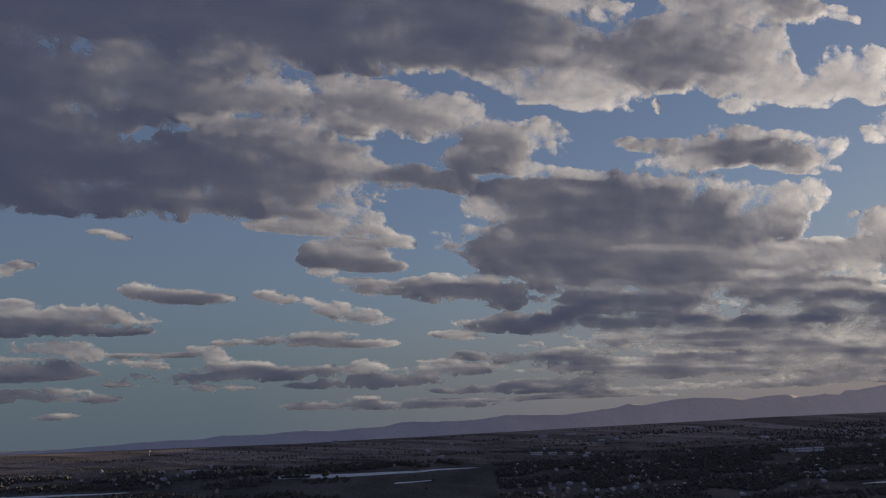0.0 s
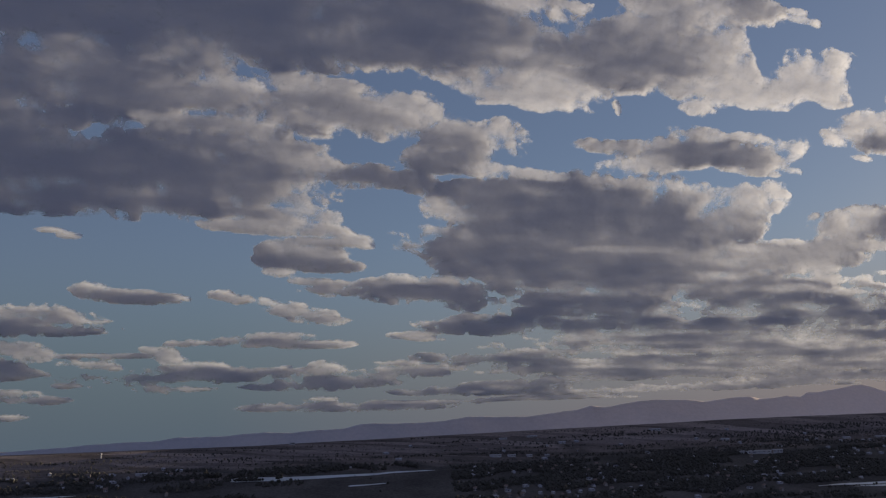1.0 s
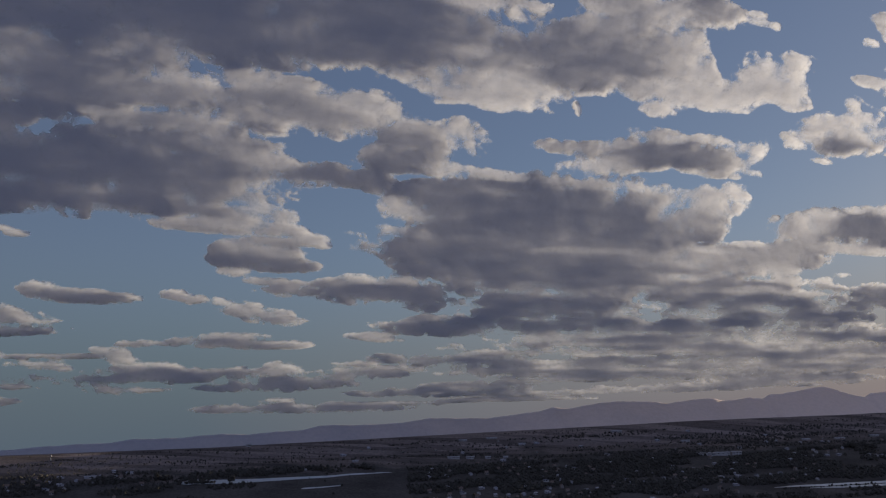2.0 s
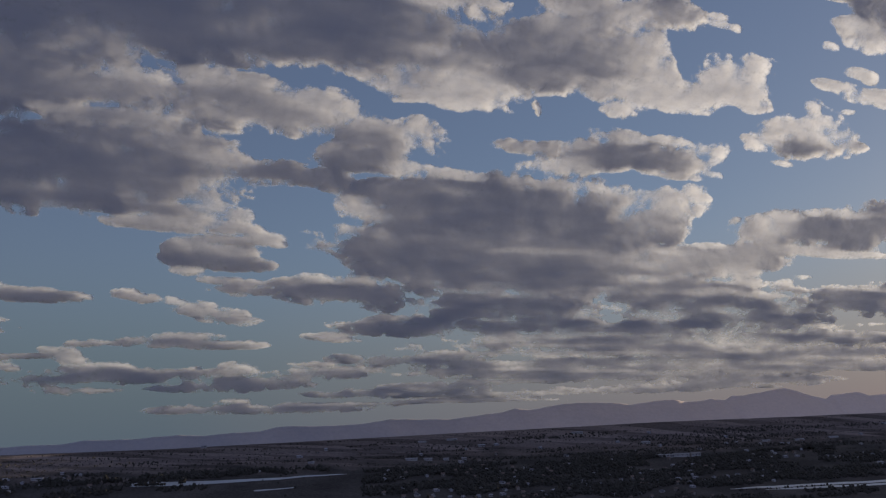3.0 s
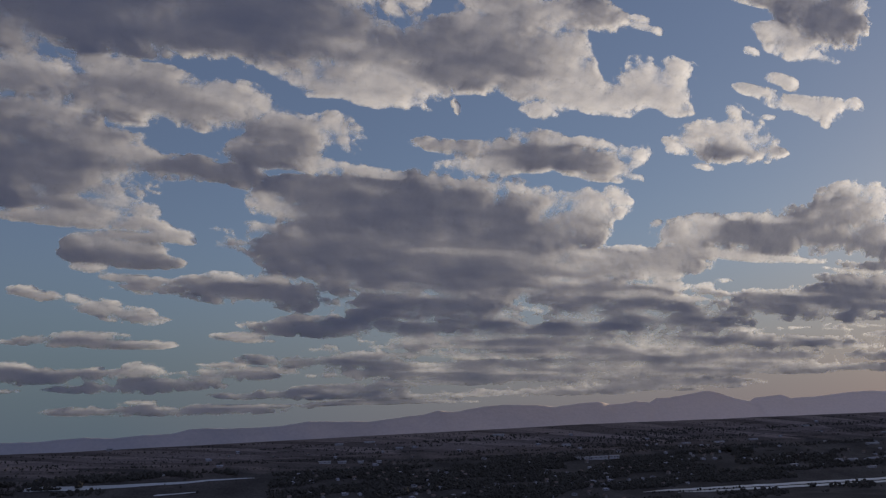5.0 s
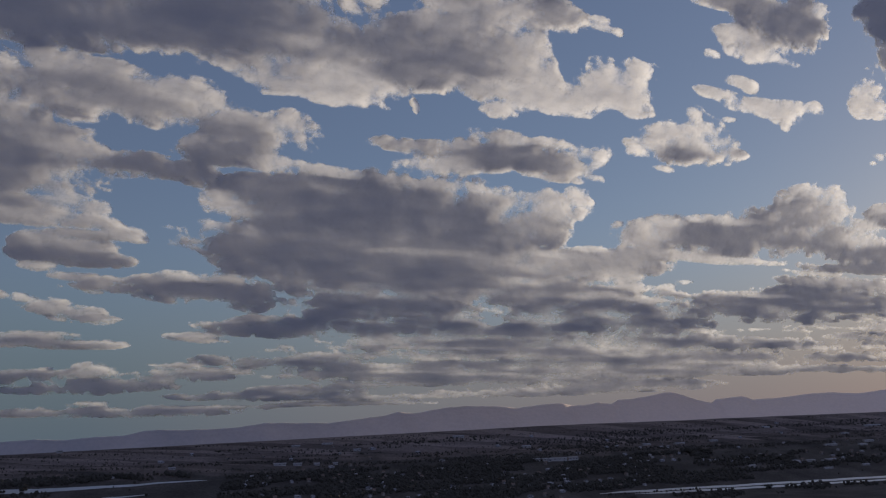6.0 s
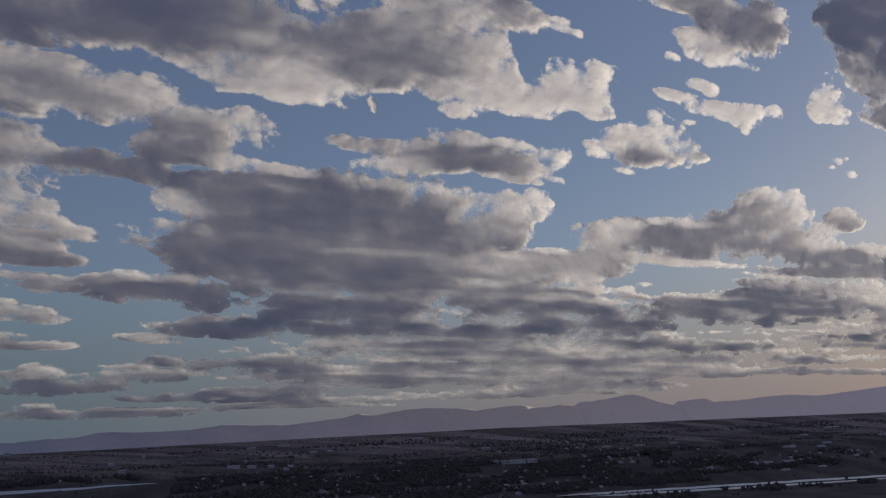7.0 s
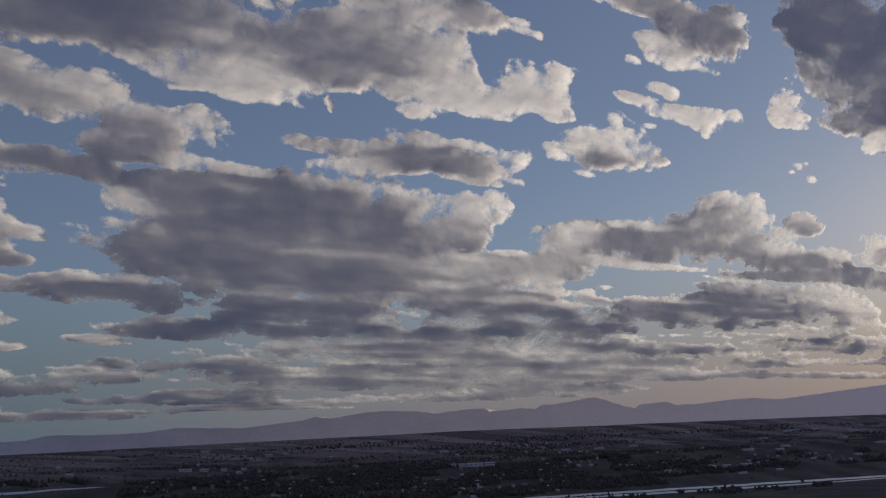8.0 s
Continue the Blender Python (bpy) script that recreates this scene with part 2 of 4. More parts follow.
# ---- the mountains: one long range, crest by crest ----
CREST_X = (-1900, -1300, -833, -740, -644, -543, -492, -450, -364, -286, -230, -195, -125, -89, -58, 22, 85, 148, 196, 282, 352, 408, 440, 480, 569, 618, 695, 745, 829, 870, 905, 936, 979, 1022, 1045, 1084, 1149, 1190, 1215, 1247, 1300, 1350, 1368, 1462, 1500, 1597, 1732, 1803, 1925)
CREST_Z = (125, 127, 129, 130, 135, 140, 140, 146, 145, 150, 147, 150, 153, 160, 161, 159, 161, 169, 168, 165, 172, 178, 186, 182, 194, 195, 193, 188, 196, 198, 191, 191, 197, 193, 204, 205, 213, 220, 221, 214, 199, 190, 200, 207, 197, 200, 211, 214, 209)


def mountain_height(x, y):
    d = y - LEAN_X * x
    # past the last peak the crest climbs on out of view, shading the plain
    crest = np.interp(x, CREST_X, CREST_Z) + np.clip(x - 1925, 0, 2600) * 0.085
    crest = crest + 2.0 * layered(x, y * 0.2, 38, 4, 5, 0.55) - 115.0
    wide = np.clip(1.5 * (crest - 6), 22, 125)
    up = np.clip((d - 1990 + wide) / wide, 0, 1)
    down = np.clip((3100 - d) / 150, 0, 1) * (1 - 0.3 * np.clip((d - 1990) / 90, 0, 1))
    edge = 2500 + 1.1 * (d - 1990)
    # unseen high ground added behind the range's far end, to block the sun
    sun_block = 190 * np.clip((x - edge) / 150, 0, 1) * np.clip((3750 - x) / 150, 0, 1) * np.clip((d - 2540) / 80, 0, 1) * np.clip((3050 - d) / 80, 0, 1)
    spur = layered(x, d * 0.45, 120, 5, 9, billow=True)
    face = np.where(d < 1990, up ** 0.85 - 0.06 * spur * np.sin(np.pi * up), down)
    return 107 + (np.maximum(crest, 4) + 8) * np.clip(face, 0, None) + sun_block




def mountain_material():
    """Mountain rock with haze painted into its colour: cool grey at one end, paler along the range."""
    mat, node, links, out = shader("hazed_mountain_rock")
    place = node("ShaderNodeNewGeometry").outputs["Position"]
    wide = node("ShaderNodeTexNoise", [("Vector", place), ("Scale", 0.008), ("Detail", 6.0), ("Roughness", 0.6)]).outputs["Fac"]
    fine = node("ShaderNodeTexNoise", [("Vector", place), ("Scale", 0.12), ("Detail", 5.0), ("Roughness", 0.65)]).outputs["Fac"]
    along = node("ShaderNodeSeparateXYZ", [("Vector", place)]).outputs["X"]
    shift = node("ShaderNodeMath", [(0, wide), (1, 900.0), (2, along)], operation="MULTIPLY_ADD").outputs[0]
    haze_share = node("ShaderNodeMapRange", [("Value", shift), ("From Min", -100.0), ("From Max", 1700.0)], interpolation_type="SMOOTHSTEP").outputs["Result"]
    dark_end = node("ShaderNodeValToRGB", [("Fac", fine)])
    dark_end.color_ramp.elements[0].position, dark_end.color_ramp.elements[0].color = 0.3, (0.25, 0.245, 0.255, 1)
    dark_end.color_ramp.elements[1].position, dark_end.color_ramp.elements[1].color = 0.7, (0.29, 0.278, 0.28, 1)
    hazed_end = node("ShaderNodeValToRGB", [("Fac", fine)])
    hazed_end.color_ramp.elements[0].position, hazed_end.color_ramp.elements[0].color = 0.3, (0.53, 0.43, 0.36, 1)
    hazed_end.color_ramp.elements[1].position, hazed_end.color_ramp.elements[1].color = 0.7, (0.60, 0.485, 0.405, 1)
    colour = node("ShaderNodeMix", [(0, haze_share), (6, dark_end.outputs["Color"]), (7, hazed_end.outputs["Color"])], data_type="RGBA").outputs[2]
    relief = node("ShaderNodeBump", [("Height", fine), ("Strength", 0.12), ("Distance", 0.6)]).outputs["Normal"]
    skin = node("ShaderNodeBsdfPrincipled", [("Base Color", colour), ("Roughness", 0.95), ("Specular IOR Level", 0.03), ("Normal", relief)])
    links.new(skin.outputs[0], out.inputs["Surface"])
    return mat


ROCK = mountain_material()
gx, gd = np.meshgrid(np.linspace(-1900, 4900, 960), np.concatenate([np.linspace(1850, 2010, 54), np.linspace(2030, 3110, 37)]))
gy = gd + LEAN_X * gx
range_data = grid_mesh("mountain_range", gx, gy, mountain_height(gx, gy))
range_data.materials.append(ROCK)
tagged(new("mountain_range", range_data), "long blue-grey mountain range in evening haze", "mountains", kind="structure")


# ---- clouds ----
CLOUD_BASE, CLOUD_TURN, CLOUD_LEAN = 1864.5, 0.3235, -0.5857
FINE = 2.0
SKY_X, SKY_Z = np.meshgrid(np.arange(-1010.0, 2740.0, FINE), np.arange(150.0, 1180.0, FINE))


def bumps(x, y, seed):
    """Rounded bumps packed side by side, 0 in the creases and 1 on the tops."""
    xi, yi = np.floor(x).astype(np.int64), np.floor(y).astype(np.int64)
    best = np.full(x.shape, 9.0)
    for i in (-1, 0, 1):
        for j in (-1, 0, 1):
            h = ((xi + i) * 374761393 + (yi + j) * 668265263 + seed * 982451653) & 0x7FFFFFFF
            h = ((h ^ (h >> 13)) * 1274126177) & 0x7FFFFFFF
            px, py = (h & 0x3FF) / 1023.0, ((h >> 12) & 0x3FF) / 1023.0
            best = np.minimum(best, (xi + i + px - x) ** 2 + (yi + j + py - y) ** 2)
    return np.clip(1 - best / 0.85, 0, 1)


def billows(stretch, size, seed):
    """Cauliflower lumps (0 to 1), torn wisps (about -1 to 1) and the wind that bends them, over the whole sky."""
    x, z = SKY_X / stretch, SKY_Z
    bend_x = layered(x, z, size * 1.6, 4, seed, 0.55)
    bend_z = layered(x + 311, z - 97, size * 1.6, 4, seed + 3, 0.55)
    wx, wz = x + 0.3 * size * bend_x, z + 0.25 * size * bend_z
    lumps = sum(0.68 ** k * bumps(wx * 1.9 ** k / size + 5.3 * k, wz * 1.9 ** k / size - 3.1 * k, seed + 7 * k) for k in range(5)) / 2.67
    wisps = 1.15 * layered(wx, wz, size * 2.6, 8, seed + 40, 0.7)
    return lumps, wisps, bend_x * size * stretch, bend_z * size


high = np.clip((SKY_Z - 340) / 190, 0, 1)
high = high * high * (3 - 2 * high)
LUMPS, WISPS, BEND_X, BEND_Z = (u * (1 - high) + v * high for u, v in zip(billows(2.5, 17, 301), billows(1.5, 38, 401)))
OPEN, DEPTH, WEIGHT = np.ones_like(SKY_X), np.zeros_like(SKY_X), np.full_like(SKY_X, 1e-9)
OWNER, STRONGEST = np.full(SKY_X.shape, -1), np.zeros_like(SKY_X)
clouds = []


def cloud(label, puffs):
    """One cloud from rounded puffs (place along, height, half width, half height, depth of droplets, which also paints
    it darker), bent by the wind.
    """
    p = np.array(puffs, float)
    grow = 1.2 + 0.15 * float(np.clip((12 - p[:, 3].max()) / 6, 0, 1))
    box_x = (p[:, 0] - 1.75 * grow / 1.2 * p[:, 2]).min() - 20, (p[:, 0] + 1.75 * grow / 1.2 * p[:, 2]).max() + 20
    box_z = (p[:, 1] - 1.75 * grow / 1.2 * p[:, 3]).min() - 12, (p[:, 1] + 1.75 * grow / 1.2 * p[:, 3]).max() + 12
    i0, i1 = (int(np.clip((v - SKY_X[0, 0]) / FINE, 0, SKY_X.shape[1])) for v in box_x)
    j0, j1 = (int(np.clip((v - SKY_Z[0, 0]) / FINE, 0, SKY_X.shape[0])) for v in box_z)
    cut = (slice(j0, j1), slice(i0, i1))
    bend = float(np.clip(np.median(p[:, 3]) / 16, 0.3, 1.0))
    wx, wz = SKY_X[cut] + 0.5 * bend * BEND_X[cut], SKY_Z[cut] + 0.25 * bend * BEND_Z[cut]
    left = np.ones_like(wx)
    flat = 1 - 0.16 * float(np.clip((430 - p[:, 1].mean()) / 100, 0, 1))
    for cx, cz, a, b, deep in puffs:
        b = b * flat
        q = ((wx - cx) / (grow * a)) ** 2 + ((wz - cz) / (grow * b)) ** 2
        g = np.clip(1 - q / 2, 0, 1) ** 2
        left *= 1 - g
        weight = g ** 1.5 / (a * b) ** 0.6
        DEPTH[cut] += weight * deep
        WEIGHT[cut] += weight
    if p[:, 3].max() < 10:
        left = left ** 1.25
    OPEN[cut] *= left
    mine = 1 - left > STRONGEST[cut]
    OWNER[cut][mine] = len(clouds)
    STRONGEST[cut][mine] = (1 - left)[mine]
    clouds.append((label, cut))


cloud("dark slate-grey cloud deck hanging over the plain", [(-532, 772, 323, 58, 4.9), (-178, 810, 338, 54, 3.6), (122, 819, 170, 49, 2.6), (-600, 679, 183, 48, 3.8), (-428, 685, 123, 31, 1.8), (-35, 764, 247, 29, 2.3), (193, 797, 93, 30, 1.8), (-639, 632, 113, 17, 1.9), (-467, 722, 32, 14, 1.5), (-619, 617, 100, 17, 3.2), (-305, 663, 122, 11, 1.7), (-298, 726, 77, 22, 1.9)])
cloud("cream-lit lower fringe of the dark deck", [(-342, 678, 43, 13, .74), (-246, 691, 44, 16, .54), (-225, 680, 54, 10, 1.2), (-146, 703, 51, 14, .59), (-67, 703, 34, 11, .63), (-106, 687, 66, 11, 1.0), (-287, 672, 61, 8, .93)])
cloud("long grey cloud with a bright cream ridge", [(-117, 658, 75, 22, 1.1), (-40, 669, 58, 27, .9), (24, 690, 49, 20, .47), (74, 678, 32, 14, .45), (8, 655, 69, 17, .9), (129, 649, 52, 18, 1.1), (119, 662, 31, 11, .55), (198, 658, 38, 16, .52), (230, 642, 24, 18, .81), (139, 625, 84, 22, 1.3), (192, 601, 65, 12, .47), (258, 598, 44, 8, .45), (316, 597, 18, 6, .4), (82, 606, 52, 16, 1.6), (51, 616, 25, 12, 1)])
cloud("thin grey-cream tongue of cloud", [(-372, 641, 30, 6, .64), (-308, 637, 61, 14, .94), (-238, 637, 45, 15, .9), (-204, 632, 26, 15, .94)])
cloud("broad slate-blue cloud with a flat dark base", [(-621, 565, 186, 38, 5.0), (-427, 571, 169, 34, 3.9), (-299, 561, 152, 35, 2.1), (-177, 612, 56, 12, .94), (-268, 607, 99, 18, 1.7), (-630, 599, 123, 15, 3.5), (-150, 594, 52, 19, .69), (-103, 586, 35, 12, .64), (-189, 571, 103, 22, 1.6), (-590, 519, 183, 21, 4.5), (-383, 519, 157, 19, 2.4), (-220, 539, 102, 14, 1.5), (-45, 576, 59, 16, 1.8), (24, 570, 46, 13, 1.8)])
cloud("ragged cream cloud scraps below a dark base", [(-156, 518, 36, 16, .56), (-113, 505, 22, 13, .64), (-196, 490, 76, 12, .64), (-261, 491, 51, 9, .74), (-311, 491, 14, 4, .54), (-223, 508, 47, 11, 1.0)])
cloud("small sloping shred of cream cloud", [(-100, 484, 26, 7, .64), (-71, 474, 24, 8, .58), (-49, 465, 12, 5, .52), (-131, 467, 39, 5, .84)])
cloud("small grey cloud with bright ragged top", [(-180, 460, 33, 8, .64), (-132, 450, 39, 10, .69), (-162, 437, 58, 14, 1.3), (-109, 430, 42, 9, 1.5), (-198, 417, 23, 6, .54), (-219, 451, 15, 7, 1.0)])
cloud("small grey cloud with bright ragged top", [(-126, 391, 38, 9, 1.1), (-160, 402, 24, 6, .64), (-120, 402, 30, 5, .64)])
cloud("flat-based grey cloud with cream top", [(-14, 392, 52, 17, 1.6), (71, 386, 86, 18, 1.7), (131, 381, 33, 20, 1.6), (13, 410, 31, 8, .54), (82, 409, 43, 7, .57), (-34, 403, 31, 8, .91)])
cloud("slanting cream-coloured cloud strip", [(-224, 370, 17, 9, .54), (-193, 359, 31, 11, .56), (-154, 349, 38, 11, .59), (-118, 338, 20, 7, .54), (-140, 339, 40, 6, 1.0)])
cloud("chain of thin grey cloudlets", [(-500, 386, 22, 9, .74), (-472, 376, 35, 8, 1.3), (-411, 371, 54, 7, 1.5), (-436, 379, 26, 5, .74), (-366, 373, 20, 5, .99)])
cloud("thin grey cloudlet over the plain", [(-296, 379, 19, 7, .84), (-268, 372, 17, 6, .84)])
cloud("flat-based cloud with lumpy cream top", [(-680, 323, 153, 11, 3.2), (-565, 321, 76, 8, 2.5), (-687, 353, 32, 14, .56), (-648, 346, 29, 10, .56), (-620, 343, 23, 10, .54), (-586, 350, 42, 12, .69), (-541, 343, 41, 12, .64), (-504, 334, 26, 5, .74), (-678, 334, 64, 9, 1.5), (-589, 334, 50, 9, 1.2)])
cloud("lumpy cream cloud under a flat-based one", [(-661, 298, 37, 7, .64), (-625, 292, 33, 12, .56), (-597, 283, 24, 11, .56), (-670, 289, 49, 8, 1.2)])
cloud("flat grey cloud bank low over the horizon", [(-708, 260, 73, 18, 2.2), (-652, 254, 50, 9, 2.0), (-611, 250, 24, 4, 1.5), (-697, 276, 40, 6, .74)])
cloud("flat grey cloud bank low over the horizon", [(-692, 217, 66, 10, 2.5), (-632, 223, 25, 5, .64), (-609, 210, 34, 7, 1.5), (-566, 210, 13, 4, 1.9)])
cloud("small cream cloudlet low over the horizon", [(-664, 182, 20, 4, 1.1), (-643, 185, 15, 5, .74)])
cloud("flat dark cloud with cream tufts on top", [(-418, 243, 110, 11, 3.0), (-314, 247, 96, 10, 2.5), (-246, 252, 49, 7, 1.4), (-404, 283, 20, 10, .54), (-382, 273, 20, 8, .56), (-341, 266, 32, 8, .64), (-426, 289, 11, 6, .54), (-361, 258, 65, 7, 1.3), (-201, 258, 10, 4, 1.0)])
cloud("thin grey cloudlet over the plain", [(-372, 300, 20, 5, 1.3)])
cloud("thin cream cloudlet over the plain", [(-522, 268, 28, 6, .64), (-492, 261, 18, 4, .74)])
cloud("thin grey cloudlet over the plain", [(-494, 280, 53, 4, 1.4)])
cloud("thin grey cloudlet over the plain", [(-407, 224, 31, 6, 1.6), (-355, 225, 28, 4, .84)])
cloud("thin dark cloudlet over the plain", [(-549, 233, 21, 4, 2.2)])
cloud("flat grey cloud with pale edge", [(-242, 303, 73, 8, 1.8), (-163, 299, 60, 7, 1.2), (-206, 312, 39, 6, .64), (-246, 312, 15, 5, .54), (-117, 298, 26, 6, .64)])
cloud("flat dark cloud bank with cream crest", [(-168, 227, 81, 9, 2.6), (-85, 234, 94, 10, 2.4), (-10, 245, 75, 10, 2.2), (-130, 261, 25, 9, .59), (-146, 252, 41, 6, .94), (-20, 255, 32, 5, .71), (45, 249, 33, 5, 1.0)])
cloud("thin dusky cloud bank", [(-150, 190, 93, 8, 2.2), (-23, 187, 109, 8, 2.0), (-227, 188, 36, 5, 1.4), (-149, 203, 37, 4, .74)])
cloud("small pale cloud shred", [(-542, 471, 15, 3, .59), (-516, 464, 13, 4, .54)])
cloud("small grey cloud shred", [(-692, 411, 16, 7, .59), (-663, 420, 16, 5, 1.4)])
cloud("very broad slate-grey cloud with a sunlit end and ragged layers", [(259, 541, 123, 34, 2.2), (374, 536, 152, 51, 2.0), (518, 531, 161, 55, 2.0), (646, 520, 91, 41, 1.8), (80, 538, 27, 11, .42), (98, 524, 38, 12, .56), (165, 551, 76, 21, 1.8), (203, 567, 65, 13, 1.1), (615, 575, 51, 16, .8), (691, 589, 52, 14, .5), (733, 573, 59, 21, .42), (783, 600, 21, 12, .28), (798, 588, 19, 10, .3), (454, 591, 72, 8, .8), (564, 593, 50, 6, .45), (710, 538, 53, 23, .8), (399, 492, 287, 14, 1.6)])
cloud("ragged slate-grey layers under the broad cloud", [(170, 518, 54, 13, 1.1), (159, 465, 88, 31, 2.2), (248, 487, 102, 25, 2.1), (249, 433, 137, 24, 1.4), (74, 493, 27, 8, .52), (137, 486, 17, 10, .55), (94, 464, 43, 13, 1.8), (377, 441, 156, 26, 1.4), (524, 444, 139, 25, 1.2), (460, 473, 98, 6, .6), (626, 455, 130, 19, .85), (681, 432, 61, 8, .32), (747, 449, 95, 22, .8), (364, 471, 261, 22, 1.4), (547, 476, 202, 17, .98), (402, 410, 182, 17, 1.2)])
cloud("grey cloud with bright ragged rim near the sun", [(813, 474, 97, 20, .8), (837, 499, 47, 6, .4), (743, 485, 40, 7, .5), (884, 468, 57, 18, .8), (908, 452, 46, 17, .38), (946, 486, 87, 24, .91), (953, 531, 57, 20, .8), (947, 432, 44, 8, .4), (863, 414, 51, 6, .38)])
cloud("dark pointed strip of cloud", [(80, 335, 48, 6, 1.2), (135, 328, 67, 12, 2.1), (209, 331, 69, 17, 1.9), (102, 341, 26, 5, .56), (147, 346, 34, 6, .83)])
cloud("smoke-grey cloud layer with torn gaps", [(296, 368, 83, 23, 1.1), (439, 413, 246, 23, .8), (656, 416, 213, 17, .8), (778, 416, 166, 15, .85), (404, 374, 122, 32, 1.1), (393, 337, 184, 19, 1.4), (531, 348, 77, 28, 1.1), (502, 396, 76, 15, .8), (728, 371, 124, 38, 1.1), (869, 372, 158, 37, 1.1), (1018, 362, 136, 40, 1.1), (624, 332, 160, 16, 1.0), (671, 398, 67, 11, .8), (620, 375, 29, 5, .35), (793, 408, 98, 7, .45)])
cloud("small dark cloudlet in open sky", [(212, 391, 13, 8, 1.4)])
cloud("dark cloudlet with bright crest", [(73, 274, 40, 8, 2.0), (129, 270, 50, 9, 1.9), (215, 271, 70, 19, 1.8), (169, 293, 30, 7, .53), (186, 299, 16, 4, .43), (262, 278, 59, 13, .8)])
cloud("pink-grey layered cloud near the horizon", [(351, 309, 49, 7, .42), (297, 298, 72, 6, .8), (408, 285, 187, 8, .8), (666, 308, 191, 10, .86), (906, 312, 221, 12, .86), (495, 300, 116, 3, .45), (793, 296, 228, 6, .8)])
cloud("thin slate cloud streak near the horizon", [(670, 269, 220, 8, 1.1), (912, 272, 223, 8, 1.0), (434, 265, 164, 7, .8), (458, 280, 76, 3, .4), (682, 286, 165, 3, .5)])
cloud("thin slate cloud streak near the horizon", [(525, 237, 184, 10, 1.0), (771, 239, 214, 9, .9), (976, 248, 183, 9, .8), (323, 248, 85, 5, .8), (422, 254, 76, 3, .42), (591, 249, 67, 3, .45)])
cloud("dusky cloud streak with pink lit patches", [(134, 213, 103, 9, 2.4), (263, 221, 108, 9, 1.2), (360, 230, 99, 4, .8), (203, 217, 31, 5, .44), (55, 210, 40, 5, 1.6), (398, 207, 139, 6, .8), (151, 210, 14, 3, .44)])
cloud("mauve cloud veil above the mountains", [(621, 210, 218, 8, .8), (846, 217, 235, 8, .8), (324, 195, 160, 4, .8), (1010, 227, 186, 9, .8), (88, 193, 90, 4, 1.5)])
cloud("small pale cloud bank over the plain", [(45, 256, 55, 5, .68), (-9, 265, 32, 4, .8)])
cloud("small pale cloudlet over the plain", [(25, 314, 30, 6, .59), (57, 308, 26, 4, .78)])
cloud("small pale wisp of cloud", [(424, 719, 5, 5, .4), (430, 711, 5, 6, .4)])
cloud("small dark round cloudlet", [(876, 549, 13, 6, .91), (890, 553, 10, 4, .8)])
cloud("great cream-lit cumulus with grey belly", [(408, 811, 123, 39, 1.45), (512, 798, 117, 40, 1.4), (445, 761, 92, 20, 1.2), (267, 773, 75, 21, .8), (229, 785, 29, 9, .46), (300, 741, 82, 21, .4), (246, 715, 64, 14, .45), (289, 709, 66, 9, .35), (346, 739, 34, 14, .4), (172, 722, 37, 16, .63), (193, 741, 52, 12, .82), (569, 825, 83, 45, 1.1), (642, 818, 41, 46, .5), (682, 793, 31, 28, .4), (611, 760, 61, 19, .42), (602, 728, 37, 11, .4), (550, 760, 48, 13, .6)])
cloud("bright cream cumulus arm reaching out", [(724, 759, 61, 19, .4), (679, 762, 50, 19, .42), (865, 784, 66, 19, .4), (739, 743, 46, 8, .32), (793, 778, 52, 21, .42), (832, 822, 44, 19, .38), (823, 795, 47, 19, .6), (897, 835, 35, 15, .32), (895, 806, 45, 21, .4), (894, 766, 40, 10, .4)])
cloud("grey cumulus shoulder with lit edge", [(695, 895, 61, 21, 1.2), (745, 896, 32, 14, .91), (629, 885, 43, 21, .6), (576, 884, 59, 21, .8), (495, 876, 68, 22, .8), (462, 847, 57, 21, .8)])
cloud("bright cream cloud tuft", [(229, 856, 41, 13, .41), (260, 862, 25, 12, .38), (313, 847, 17, 10, .45), (334, 865, 32, 10, .7)])
cloud("small grey cloud shred", [(102, 734, 16, 8, .76), (131, 723, 23, 7, .65)])
cloud("grey cumulus with bright ragged rim", [(392, 651, 41, 9, .8), (451, 648, 59, 13, .96), (464, 620, 59, 11, .5), (524, 630, 36, 12, .6), (522, 662, 31, 8, .5), (559, 649, 73, 21, 1.5), (633, 659, 75, 21, 1.6), (593, 686, 44, 11, .7), (643, 681, 33, 7, .4), (724, 651, 91, 20, 1.5), (732, 686, 44, 8, .38), (793, 675, 34, 12, .42), (834, 670, 21, 22, .32), (777, 644, 53, 14, .8), (726, 626, 65, 6, .7), (839, 633, 24, 6, .4)])
cloud("small torn cream cloudlet", [(801, 903, 15, 6, .4), (809, 893, 23, 5, .45), (842, 890, 10, 5, .4)])
cloud("fin-shaped cream cumulus with grey underside", [(980, 731, 48, 14, .45), (1023, 742, 58, 14, .42), (1035, 777, 15, 10, .35), (1057, 772, 24, 16, .36), (1089, 750, 45, 21, .5), (1132, 732, 43, 13, .55), (1167, 714, 35, 9, .8), (1038, 696, 74, 15, 1.4), (1098, 703, 61, 13, 1.2), (948, 710, 36, 14, .4), (915, 692, 25, 10, .38), (892, 705, 11, 6, .4), (992, 666, 23, 5, .4), (1064, 721, 67, 17, .55)])
cloud("thin bright cream cloud", [(1188, 803, 56, 8, .42), (1261, 811, 81, 13, .4), (1335, 821, 57, 10, .36), (1386, 829, 21, 9, .32), (1306, 798, 43, 11, .42), (1314, 781, 13, 8, .4), (1239, 797, 39, 5, .5)])
